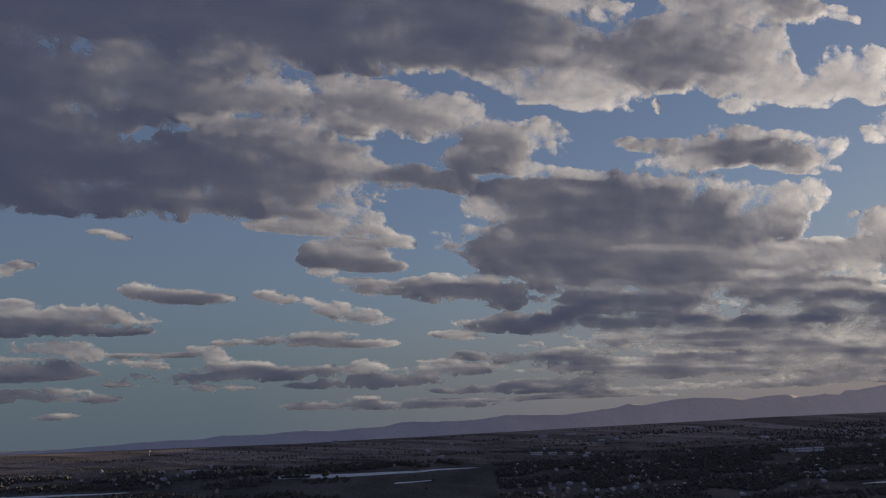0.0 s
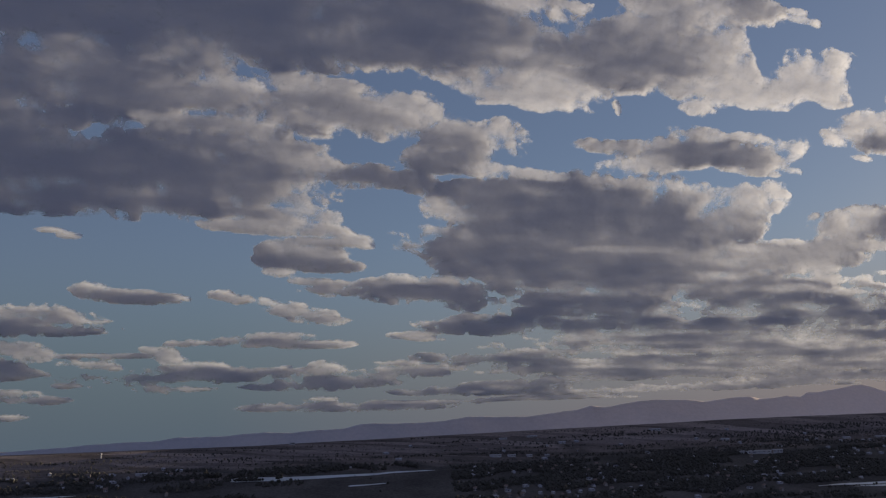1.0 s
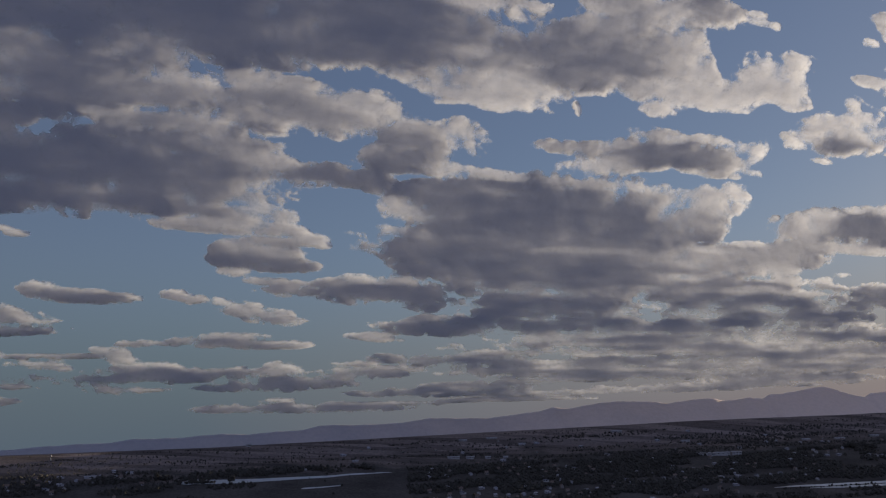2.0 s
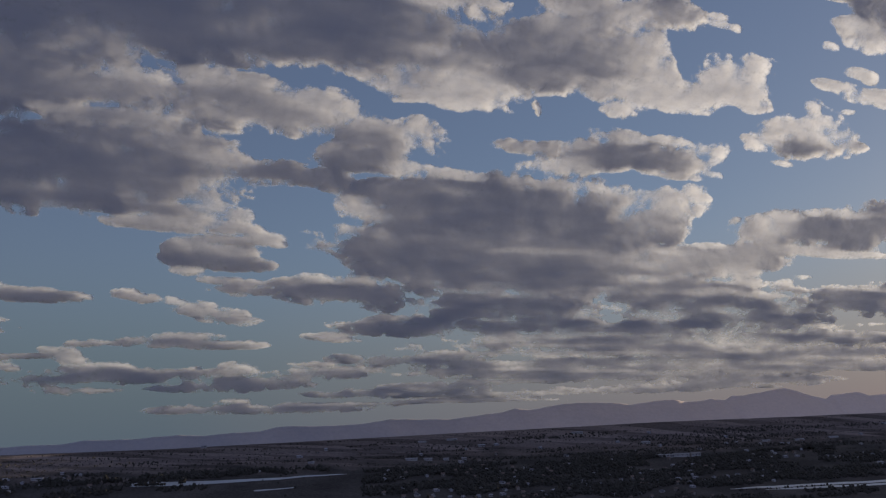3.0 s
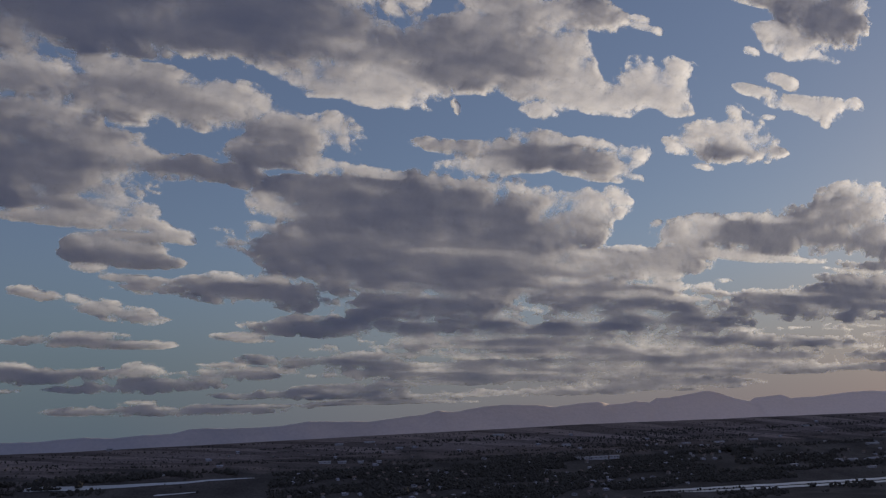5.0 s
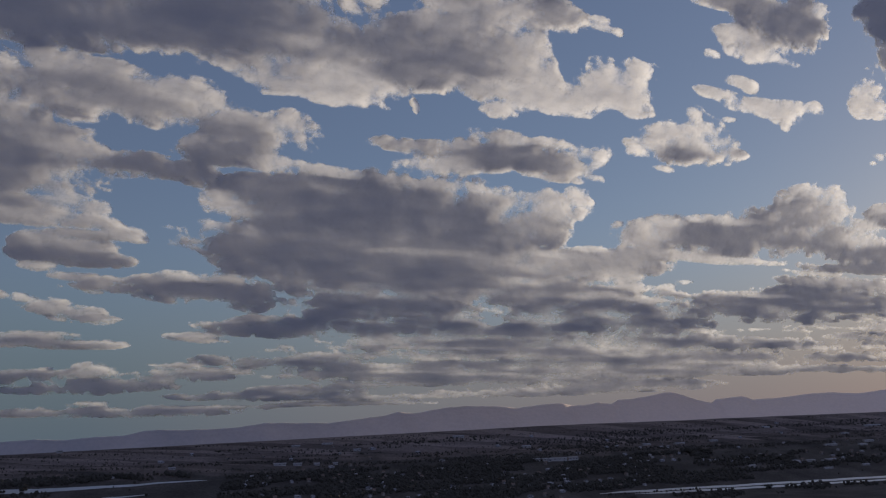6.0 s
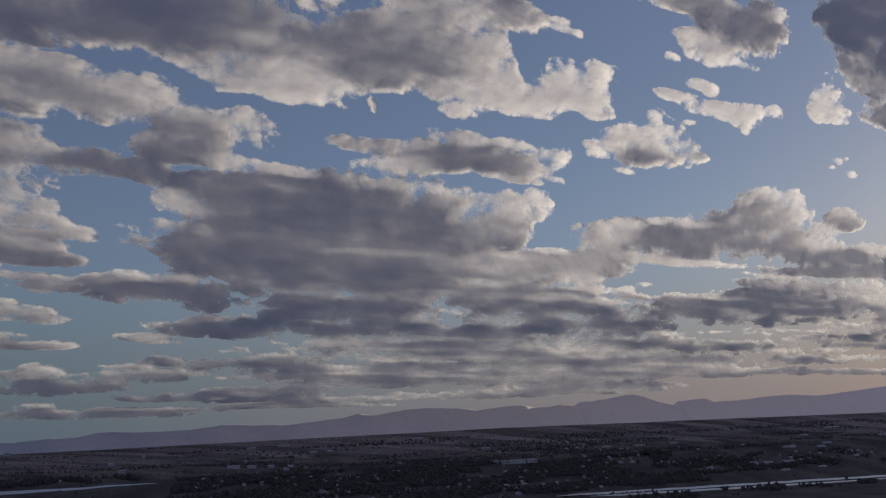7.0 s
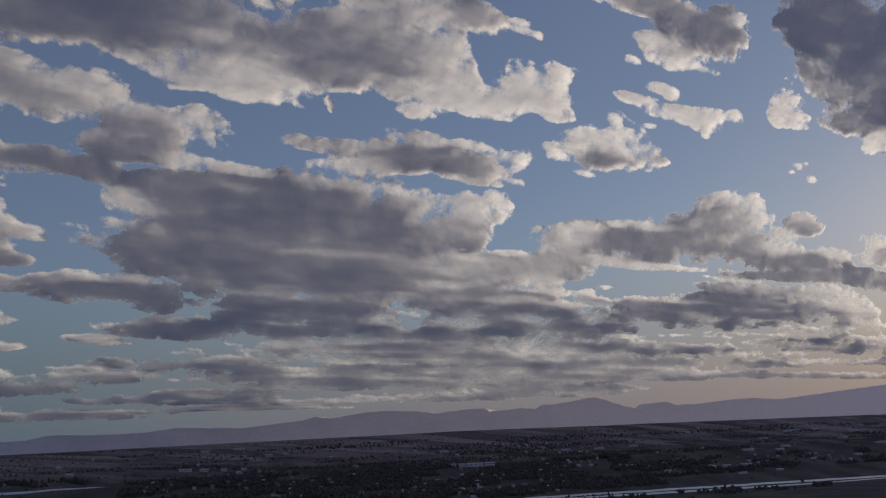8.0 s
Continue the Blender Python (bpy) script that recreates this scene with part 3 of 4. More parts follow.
cloud("torn bright shreds of cloud", [(1166, 848, 34, 8, .36), (1193, 839, 16, 6, .4), (1122, 818, 45, 8, .5), (1075, 824, 21, 5, .5), (1146, 777, 15, 4, .4)])
cloud("grey cumulus with bright lower edge", [(1247, 969, 94, 36, 1.8), (1320, 976, 59, 40, 1.8), (1193, 924, 77, 20, .8), (1191, 900, 62, 12, .4), (1247, 901, 54, 9, .36), (1121, 930, 38, 12, .42), (1154, 922, 45, 12, .5), (1130, 996, 118, 17, 1.3), (1029, 980, 70, 11, 1.0), (1080, 887, 18, 7, .38), (1356, 1004, 16, 12, .4)])
cloud("dark blue-grey storm cloud in open sky", [(1581, 1044, 91, 63, 3.4), (1697, 1053, 154, 76, 3.8), (1793, 963, 184, 57, 3.2), (1929, 902, 131, 39, 2.7), (1593, 950, 48, 22, 1.4), (2013, 1034, 245, 152, 3.5), (1682, 922, 117, 16, .85), (1764, 867, 82, 24, 1.2)])
cloud("small bright cream cumulus", [(1541, 880, 37, 18, .38), (1517, 852, 26, 22, .4), (1575, 853, 41, 14, .4), (1590, 835, 34, 6, .4), (1530, 830, 26, 6, .4)])
cloud("small bright cream cumulus", [(1895, 842, 48, 15, .34), (1869, 821, 22, 12, .32), (1922, 861, 39, 12, .4)])
cloud("tiny bright chips of cloud", [(1606, 736, 12, 4, .38), (1621, 752, 19, 6, .35), (1677, 730, 16, 7, .35), (1647, 759, 10, 4, .4)])
cloud("grey cumulus with bright cauliflower top", [(1390, 605, 64, 29, 1.1), (1410, 635, 65, 24, .91), (1450, 659, 66, 15, .4), (1508, 656, 34, 22, .34), (1525, 629, 38, 20, .36), (1462, 617, 74, 31, .98), (1098, 543, 141, 30, 1.4), (1245, 549, 152, 33, 1.5), (1316, 581, 104, 28, 1.3), (1385, 555, 144, 29, 1.5), (1513, 571, 76, 30, 1.0), (989, 549, 53, 15, .5), (1016, 566, 36, 8, .36), (1091, 577, 22, 6, .34), (1204, 581, 82, 7, .5), (963, 525, 53, 15, .8), (1614, 565, 72, 15, .42), (1624, 599, 52, 15, .5)])
cloud("small grey cumulus with lit crown", [(1667, 628, 49, 15, .85), (1683, 643, 41, 9, .42), (1720, 626, 33, 10, .8), (1703, 612, 45, 10, 1.0)])
cloud("grey cloud strip with bright underside", [(1058, 501, 139, 8, .8), (1155, 498, 146, 6, .38), (1273, 499, 86, 5, .36), (982, 500, 74, 9, .91)])
cloud("grey cloud with torn bright top", [(1643, 538, 122, 21, 1.3), (1770, 543, 99, 21, 1.3), (1805, 568, 65, 11, .4), (1852, 562, 27, 11, .36), (1614, 500, 182, 8, 1.4), (1781, 509, 152, 11, 1.3), (1938, 518, 139, 17, 1.3), (2038, 509, 97, 20, 1.2), (1478, 485, 76, 4, .5)])
cloud("small bright cumulus puff", [(1965, 602, 46, 19, .38), (1964, 573, 42, 17, .42), (2032, 574, 53, 22, .85)])
cloud("broad flat grey cloud near the sun", [(1593, 431, 223, 21, 1.2), (1401, 417, 130, 23, 1.2), (1242, 404, 120, 22, 1.1), (1335, 385, 217, 15, 1.2), (1601, 404, 163, 16, 1.1), (1187, 421, 50, 10, .8), (1603, 466, 182, 12, 1.0), (1773, 467, 87, 14, .8), (1786, 428, 44, 22, .8), (1325, 427, 71, 4, .4)])
cloud("golden-edged cumulus puffs near the sun", [(1903, 451, 78, 20, .42), (1972, 425, 71, 26, .4), (1905, 415, 56, 26, .8), (2034, 393, 59, 15, .45), (1835, 481, 67, 11, .42), (1916, 383, 70, 10, .4)])
cloud("bright ragged cloud line near the sun", [(1573, 360, 162, 5, .36), (1762, 365, 88, 11, .38), (1815, 375, 58, 13, .4), (1399, 350, 112, 5, .42), (1186, 345, 68, 5, .42), (1713, 383, 56, 7, .4), (2020, 364, 98, 9, .6)])
cloud("small cream cloud puff", [(1039, 432, 34, 9, .5), (1057, 421, 38, 6, .8), (997, 407, 55, 6, .45), (1084, 448, 22, 4, .4)])
cloud("low slate cloud bank near the sun", [(1207, 322, 189, 14, 1.0), (1406, 321, 189, 13, .98), (1840, 334, 229, 18, 1.0), (2103, 342, 255, 22, 1.0), (1599, 338, 123, 10, .8), (2338, 358, 195, 35, .8)])
cloud("bright shreds under the slate cloud bank", [(1526, 309, 92, 6, .4), (1734, 315, 109, 6, .4), (1165, 276, 85, 5, .42), (1145, 295, 33, 10, .8), (1306, 274, 54, 5, .45), (1830, 296, 55, 6, .45)])
cloud("low dusky cloud bank near the sun", [(1002, 281, 140, 10, .9), (1267, 287, 124, 9, .8), (1593, 289, 227, 11, .82), (1899, 297, 212, 9, .8), (2173, 300, 237, 11, .8), (1439, 264, 213, 8, .8)])
cloud("dim mauve cloud layer above the mountains", [(1170, 253, 256, 8, .8), (1539, 259, 284, 7, .8), (1936, 260, 289, 8, .75), (929, 257, 166, 7, .8), (1345, 261, 204, 7, .8)])
cloud("broad mauve cloud layer near the horizon", [(469, 315, 190, 22, .8), (667, 303, 273, 27, .8), (937, 303, 299, 36, .8), (498, 251, 260, 16, .8), (812, 261, 318, 17, .8), (1126, 277, 287, 30, .8)])


def to_lit_side(field, reach):
    """The field a little way on towards the painted lit side: right and up in low clouds, right and down in high ones.
    """
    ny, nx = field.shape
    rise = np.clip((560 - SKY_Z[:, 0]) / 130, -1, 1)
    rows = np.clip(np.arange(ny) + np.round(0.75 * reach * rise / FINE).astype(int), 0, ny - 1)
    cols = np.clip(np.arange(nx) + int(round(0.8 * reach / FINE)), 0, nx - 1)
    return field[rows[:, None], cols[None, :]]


# one sky: where droplets are, and how deep; clouds that touch flow into one another
low_sky = np.clip((470 - SKY_Z) / 110, 0, 1) * np.clip((SKY_X - 40) / 260, 0, 1)
strands = layered(SKY_X / 15 + 0.12 * BEND_X / 2.5, SKY_Z + 0.3 * BEND_Z + 0.012 * SKY_X, 26, 5, 611, 0.62)
BANDS = np.clip(0.6 + 1.9 * strands, 0, 1)
BANDS = 1 - low_sky * (1 - BANDS)
SOLID = np.clip(1 - 1.9 * OPEN, 0, 1)
SCRAPS = layered(SKY_X / 1.5 + 0.3 * BEND_X / 2, SKY_Z + 0.3 * BEND_Z, 15, 4, 733, 0.65) * (1 - 0.7 * SOLID) * np.clip((1 - OPEN) / 0.15, 0, 1)
FILL = 1 - OPEN - 0.33 + 0.03 * high + (1.15 - 0.4 * high - 0.65 * low_sky) * SCRAPS + 0.14 * low_sky * np.clip((320 - SKY_Z) / 60, 0, 1) + ((2.4 - 0.2 * high) * WISPS + 1.35 * (LUMPS - 0.45)) * (1 - 0.75 * SOLID) * np.clip((1 - OPEN) / 0.2, 0, 1) - 0.5 * (1 - BANDS)
TAU = DEPTH / WEIGHT
TAU = np.minimum(TAU, 1.3) + 0.48 * np.clip(TAU - 1.3, 0, None) + 0.3 * np.clip(TAU - 2.3, 0, None)
# low clouds set deeper, so darker, in place of distance haze
TAU = TAU * (1 + low_sky * (0.7 * BANDS + 0.75) + 0.3 * (1 - high) * np.clip((300 - SKY_X) / 250, 0, 1))
# shade painted into the clouds: cover towards the lit side, summed over a few steps of growing length
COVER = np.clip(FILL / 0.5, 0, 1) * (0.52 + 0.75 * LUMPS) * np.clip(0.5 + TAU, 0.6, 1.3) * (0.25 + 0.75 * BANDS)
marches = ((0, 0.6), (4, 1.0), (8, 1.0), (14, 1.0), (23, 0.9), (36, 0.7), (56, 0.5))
SHADE = np.clip(sum(w * to_lit_side(COVER, r) for r, w in marches) / sum(w for r, w in marches) / 0.8, 0, 1)
# lit and shaded sides painted on the lumps
LUMP_LIGHT = LUMPS - 0.5 * (to_lit_side(LUMPS, 3) + to_lit_side(LUMPS, 8))
# greyer tone painted on clouds away from the sun, as forward-throwing droplets would leave them
SIDE_SHADE = 0.8 * np.clip((1000 - SKY_X) / 1700, 0, 1)
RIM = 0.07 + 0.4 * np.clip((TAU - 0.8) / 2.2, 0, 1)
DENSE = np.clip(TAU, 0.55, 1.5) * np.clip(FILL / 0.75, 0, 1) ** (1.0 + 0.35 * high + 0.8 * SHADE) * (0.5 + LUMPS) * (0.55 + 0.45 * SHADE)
# low clouds thinned so that the sky's haze colour shows through
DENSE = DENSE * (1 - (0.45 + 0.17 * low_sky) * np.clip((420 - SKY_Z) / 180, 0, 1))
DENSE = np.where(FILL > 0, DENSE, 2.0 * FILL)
# all painted shade together, which dims the light that passes through
SUN_SHADE = SIDE_SHADE + 1.0 * TAU * (RIM + (1 - RIM) * SHADE ** 1.3) * np.clip(1 + (0.85 - 0.3 * SOLID) * WISPS, 0.45, 1.7) * np.exp(-3.2 * LUMP_LIGHT * (1 - 0.6 * SOLID * SHADE) * np.clip(1.3 / (TAU + 0.2), 0.3, 1.3))
BULGE = (5.0 * np.clip(1.1 - 1.1 * OPEN, 0, 1) + 0.8 * LUMPS) * np.clip(FILL / 0.2, 0, 1)
MIDDLE = CLOUD_BASE + CLOUD_TURN * SKY_X + CLOUD_LEAN * SKY_Z


def raise_cloud(order, label, cut):
    """The near side bulges in lumps from a middle sheet, the far side closes it; both meet in a thin torn rim."""
    sides = []
    for side, every in ((-1, 1), (1, 3)):
        fine = tuple(slice(c.start // 3 * 3, c.stop + 4, every) for c in cut)
        keep, own = FILL[fine], OWNER[fine]
        i = np.arange(keep.size).reshape(keep.shape)
        quads = np.stack([i[:-1, :-1], i[:-1, 1:], i[1:, 1:], i[1:, :-1]], -1).reshape(-1, 4)
        quads = quads[(own[:-1, :-1].ravel() == order) & (keep.ravel()[quads] > (-0.03 if side < 0 else 0.0)).any(1)]
        used = np.unique(quads)
        again = np.full(keep.size, -1)
        again[used] = np.arange(len(used))
        across, up, back, lump, dense, painted_shade = (v[fine].ravel()[used] for v in (SKY_X, SKY_Z, MIDDLE, BULGE, DENSE, SUN_SHADE))
        spots = np.stack([across, back - lump if side < 0 else back + 0.6 * lump + 0.3, up], -1)
        sides.append((spots, again[quads] if side < 0 else again[quads[:, ::-1]], dense, painted_shade))
    if not len(sides[0][1]):
        return
    base = sides[0][0].mean(0)
    base[2] = sides[0][0][:, 2].min()
    top = tagged(new("cloud"), label, "cloud", "clouds over the plain")
    top.location = base
    for name, material, (spots, quads, dense, painted_shade) in zip(("near_side", "far_side"), (CLOUD_NEAR, CLOUD_FAR), sides):
        data = bpy.data.meshes.new(name)
        fill_mesh(data, spots - base, quads)
        data.attributes.new("cloud_depth", "FLOAT", "POINT").data.foreach_set("value", dense.astype(np.float32))
        data.attributes.new("sun_shade", "FLOAT", "POINT").data.foreach_set("value", painted_shade.astype(np.float32))
        data.materials.append(material)
        new(name, data).parent = top


for order, made in enumerate(clouds):
    raise_cloud(order, *made)

# ---- water on the plain ----
water("lake", "long pale lake reflecting the evening sky", [(-285, 1541), (-226, 1556), (-165, 1573), (-85, 1600), (-8, 1627), (62, 1652)], 31, 0.14, 3)
water("pond", "narrow pale pond in dark pasture", [(-84, 1530), (-54, 1541), (-18, 1557)], 8, 0.6, 5)
water("lake", "pale lake edge beside dark trees", [(-700, 1372), (-626, 1390), (-559, 1408), (-488, 1429)], 16, 0.3, 8)
water("canal", "straight canal reflecting the bright sky", [(735, 1621), (777, 1632), (1080, 1713), (1481, 1820), (2300, 2040)], 13, 1.15, 11)
water("canal", "straight canal reflecting the bright sky", [(800, 1622), (1067, 1689), (1459, 1791), (2300, 2012)], 12, 1.1, 15)

# ---- materials of the town ----
LEAF = plain("dusk_foliage", [(0.036, 0.034, 0.029), (0.047, 0.044, 0.037), (0.062, 0.056, 0.046)], 0.25)
BARK = plain("tree_bark", [(0.05, 0.04, 0.03), (0.09, 0.07, 0.055)], 0.6)
WALLS = [plain("house_wall_" + n, c, 0.3, 0.8, 0.1) for n, c in (
    ("white", [(0.2, 0.195, 0.19), (0.31, 0.3, 0.285)]), ("tan", [(0.13, 0.115, 0.1), (0.2, 0.175, 0.15)]), ("grey", [(0.17, 0.17, 0.18), (0.26, 0.255, 0.265)]))]
ROOFS = [plain("house_roof_" + n, c, 0.4, 0.85, 0.2) for n, c in (
    ("slate", [(0.07, 0.07, 0.08), (0.13, 0.13, 0.14)]), ("brown", [(0.09, 0.07, 0.06), (0.16, 0.12, 0.10)]), ("pale", [(0.18, 0.175, 0.18), (0.28, 0.275, 0.28)]))]
METAL = plain("pale_metal_roof", [(0.17, 0.165, 0.165), (0.27, 0.26, 0.255)], 0.2, 0.55, 0.1)
GLASS = plain("dark_window", [(0.02, 0.022, 0.026), (0.035, 0.037, 0.042)], 0.5, 0.2, 0.0)


def part(name, bm, material, parent, label=""):
    data = bpy.data.meshes.new(name)
    bm.to_mesh(data)
    bm.free()
    data.materials.append(material)
    ob = new(name, data)
    ob.parent = parent
    return tagged(ob, label)


def box(bm, x0, x1, y0, y1, z0, z1):
    made = bmesh.ops.create_cube(bm, size=1.0)["verts"]
    for v in made:
        v.co = Vector((x0 + (v.co.x + 0.5) * (x1 - x0), y0 + (v.co.y + 0.5) * (y1 - y0), z0 + (v.co.z + 0.5) * (z1 - z0)))
    return bm


def gable(bm, w, d, z0, rise, over=0.5):
    """A gable roof with thick eaves, its ridge along x."""
    x, y, t = w / 2 + over, d / 2 + over, 0.25
    ring = [(-y, z0 - 0.15), (-y, z0 + t - 0.15), (0, z0 + rise + t), (y, z0 + t - 0.15), (y, z0 - 0.15), (0, z0 + rise)]
    ends = [[bm.verts.new((sx * x, a, b)) for a, b in ring] for sx in (-1, 1)]
    for k in range(6):
        j = (k + 1) % 6
        bm.faces.new((ends[0][k], ends[0][j], ends[1][j], ends[1][k]))
    for end in ends:
        bm.faces.new((end[0], end[1], end[2], end[5]))
        bm.faces.new((end[5], end[2], end[3], end[4]))
    bmesh.ops.recalc_face_normals(bm, faces=bm.faces)
    return bm


def house(w, d, h, rise, wall, roof, label, wing=False):
    """A small house: wall, gable roof, door, windows, chimney, at times a lower wing."""
    top = tagged(new("house"), label, "house", "houses of the town")
    bm = box(bmesh.new(), -w / 2, w / 2, -d / 2, d / 2, -2.5, h)
    for s in (-1, 1):
        a, b, c = (bm.verts.new((s * w / 2, y, z)) for y, z in ((-d / 2, h), (d / 2, h), (0, h + rise)))
        bm.faces.new((a, b, c))
    body = part("wall", bm, wall, top)
    part("roof", gable(bmesh.new(), w, d, h, rise), roof, top)
    part("chimney", box(bmesh.new(), w * 0.22, w * 0.22 + 0.8, 0.4, 1.2, h + 0.3, h + rise + 0.9), ROOFS[1], top)
    part("door", box(bmesh.new(), -0.5, 0.5, -d / 2 - 0.06, -d / 2 + 0.1, 0, 2.1), WALLS[2], top)
    for k in range(3):
        x = (-0.34, 0.2, 0.36)[k] * w
        part("window", box(bmesh.new(), x - 0.7, x + 0.7, -d / 2 - 0.05, -d / 2 + 0.1, 0.9, 2.2), GLASS, top)
    if wing:
        part("garage", box(bmesh.new(), w / 2, w / 2 + 3.4, -d / 2 + 0.5, d / 2 - 1, -2.5, 2.7), wall, top)
        part("garage_roof", box(bmesh.new(), w / 2, w / 2 + 3.7, -d / 2 + 0.2, d / 2 - 0.7, 2.7, 3.0), roof, top)
    return top


def hall(w, d, h, label, roof=None):
    """A long low hall with a shallow pale roof, a band of windows and a loading door."""
    top = tagged(new("hall"), label, "building", "large halls on the plain")
    part("wall", box(bmesh.new(), -w / 2, w / 2, -d / 2, d / 2, -4, h), WALLS[0], top)
    part("roof", gable(bmesh.new(), w, d, h, 1.6, 0.8), roof or METAL, top)
    part("door", box(bmesh.new(), -w * 0.3 - 2, -w * 0.3 + 2, -d / 2 - 0.08, -d / 2 + 0.1, 0, 3.6), WALLS[2], top)
    for k in range(max(3, int(w / 9))):
        x = -w / 2 + (k + 0.5) * w / max(3, int(w / 9))
        part("window", box(bmesh.new(), x - 1.6, x + 1.6, -d / 2 - 0.06, -d / 2 + 0.1, h * 0.5, h * 0.8), GLASS, top)
    return top


def crown_mesh(seed, tall, clumps):
    """A crown of many small uneven clumps round a few limbs."""
    rng = random.Random(seed)
    bm = bmesh.new()
    for k in range(clumps):
        a, r = rng.uniform(0, 6.283), math.sqrt(rng.random()) * 0.36 * tall
        z = tall * rng.uniform(0.38, 0.95)
        r *= 1.15 - 0.75 * abs(z / tall - 0.58) / 0.42
        size = tall * rng.uniform(0.07, 0.15)
        made = bmesh.ops.create_icosphere(bm, subdivisions=1, radius=size)["verts"]
        for v in made:
            v.co = v.co * rng.uniform(0.75, 1.25) + Vector((r * math.cos(a), r * math.sin(a), z))
    return bm


def tree(seed, tall, label):
    rng = random.Random(seed + 50)
    top = tagged(new("tree"), label, "tree", "trees on the plain")
    bm = bmesh.new()
    limbs = [((0, 0, -1.0), (0, 0, tall * 0.5), tall * 0.035)]
    for k in range(5):
        a = k * 1.26 + rng.uniform(-0.3, 0.3)
        limbs.append(((0, 0, tall * rng.uniform(0.25, 0.42)), (0.24 * tall * math.cos(a), 0.24 * tall * math.sin(a), tall * rng.uniform(0.55, 0.75)), tall * 0.016))
    for a, b, r in limbs:
        way = Vector(b) - Vector(a)
        m = Matrix.Translation((Vector(a) + Vector(b)) / 2) @ way.to_track_quat("Z", "Y").to_matrix().to_4x4()
        bmesh.ops.create_cone(bm, segments=7, radius1=r, radius2=r * 0.45, depth=way.length, matrix=m, cap_ends=True)
    part("trunk", bm, BARK, top)
    part("crown", crown_mesh(seed, tall, 46), LEAF, top)
    return top


def place(x, y, turn=0.0):
    return Matrix.Translation((x, y, float(land(x, y)))) @ Matrix.Rotation(turn, 4, "Z")


# ---- halls, the water tower and other single buildings ----
for x, y, w, d, h, turn, text in (
        (728, 1873, 62, 16, 6.5, 0.12, "long white school hall with pale metal roof"),
        (770, 1880, 24, 14, 9.0, 0.12, "taller white hall beside the school"),
        (690, 1868, 16, 12, 5.0, 0.12, "small white annex beside the school"),
        (180, 1772, 26, 9, 4.5, 0.05, "low white shed with pale roof"),
        (212, 1778, 18, 9, 4.0, 0.05, "low white shed with pale roof"),
        (247, 1783, 12, 8, 4.0, 0.05, "small white shed with pale roof"),
        (282, 1790, 10, 7, 4.0, 0.05, "small white shed with pale roof"),
        (478, 1766, 17, 9, 4.5, 0.1, "white barn among dark trees"),
        (1097, 1912, 40, 8, 3.5, 0.28, "long low white barn at the fields"),
        (1285, 1922, 34, 7, 3.5, 0.28, "long low white barn at the fields"),
        (1330, 1934, 30, 7, 3.5, 0.28, "long low white barn at the fields"),
        (1153, 1861, 18, 9, 5.5, 0.2, "bright white house-like hall beside dark trees"),
        (1329, 1866, 28, 7, 3.2, 0.28, "low grey-white shed by the canal fields")):
    hall(w * 0.85, d * 0.8, h * 0.65, text).matrix_world = place(x, y, turn)
for x, y, w, d, h, turn, text in (
        (1650, 2190, 40, 9, 4.0, 0.3, "pale hall far up the plain"),
        (-216, 1821, 12, 8, 5.0, 0.1, "pale farmhouse hall on a low rise"),
        (-430, 1560, 22, 8, 4.0, 0.0, "low pale shed on the dark plain"),
        (-395, 1566, 14, 7, 3.5, 0.0, "low pale shed on the dark plain"),
        (700, 1985, 22, 8, 4.0, 0.2, "pale hall far up the plain"),
        (330, 1900, 16, 8, 4.0, 0.2, "pale hall far up the plain"),
        (560, 2030, 30, 8, 4.0, 0.2, "pale hall far up the plain"),
        (1500, 2120, 46, 10, 4.5, 0.3, "long pale hall far up the plain"),
        (1600, 2140, 30, 10, 4.5, 0.3, "pale hall far up the plain"),
        (1800, 2110, 34, 9, 4.5, 0.3, "pale hall far up the plain")):
    hall(w * 0.85, d * 0.8, h * 0.65, text).matrix_world = place(x, y, turn)

for x, y, w, d, h, turn in (
        (1798, 2381, 70, 9, 4.5, 0.32), (1900, 2418, 34, 9, 4.0, 0.32), (2039, 2436, 46, 9, 4.5, 0.32), (2019, 2295, 60, 12, 5.0, 0.32),
        (1641, 2275, 30, 8, 3.5, 0.32), (1930, 2342, 40, 8, 3.5, 0.32), (1423, 2282, 26, 8, 3.5, 0.32), (1092, 2080, 28, 8, 4.0, 0.3),
        (1000, 2054, 22, 8, 4.0, 0.3), (1197, 2123, 26, 8, 4.0, 0.3), (272, 1936, 22, 7, 3.5, 0.2), (209, 1910, 16, 7, 3.5, 0.2)):
    hall(w, d * 0.8, h * 0.42, "long low pale warehouse far up the plain").matrix_world = place(x, y, turn)
for x, y, w, turn in ((1391, 1954, 40, 0.3), (1137, 1911, 30, 0.28), (1447, 1911, 26, 0.3), (1222, 1873, 20, 0.28), (1628, 2045, 24, 0.3), (1468, 2008, 30, 0.3), (-5, 1724, 14, 0.1), (-378, 1595, 16, 0.0), (-625, 1506, 18, 0.0)):
    hall(w * 0.8, 6.0, 2.0, "long low grey shed among dark trees", ROOFS[2]).matrix_world = place(x, y, turn)


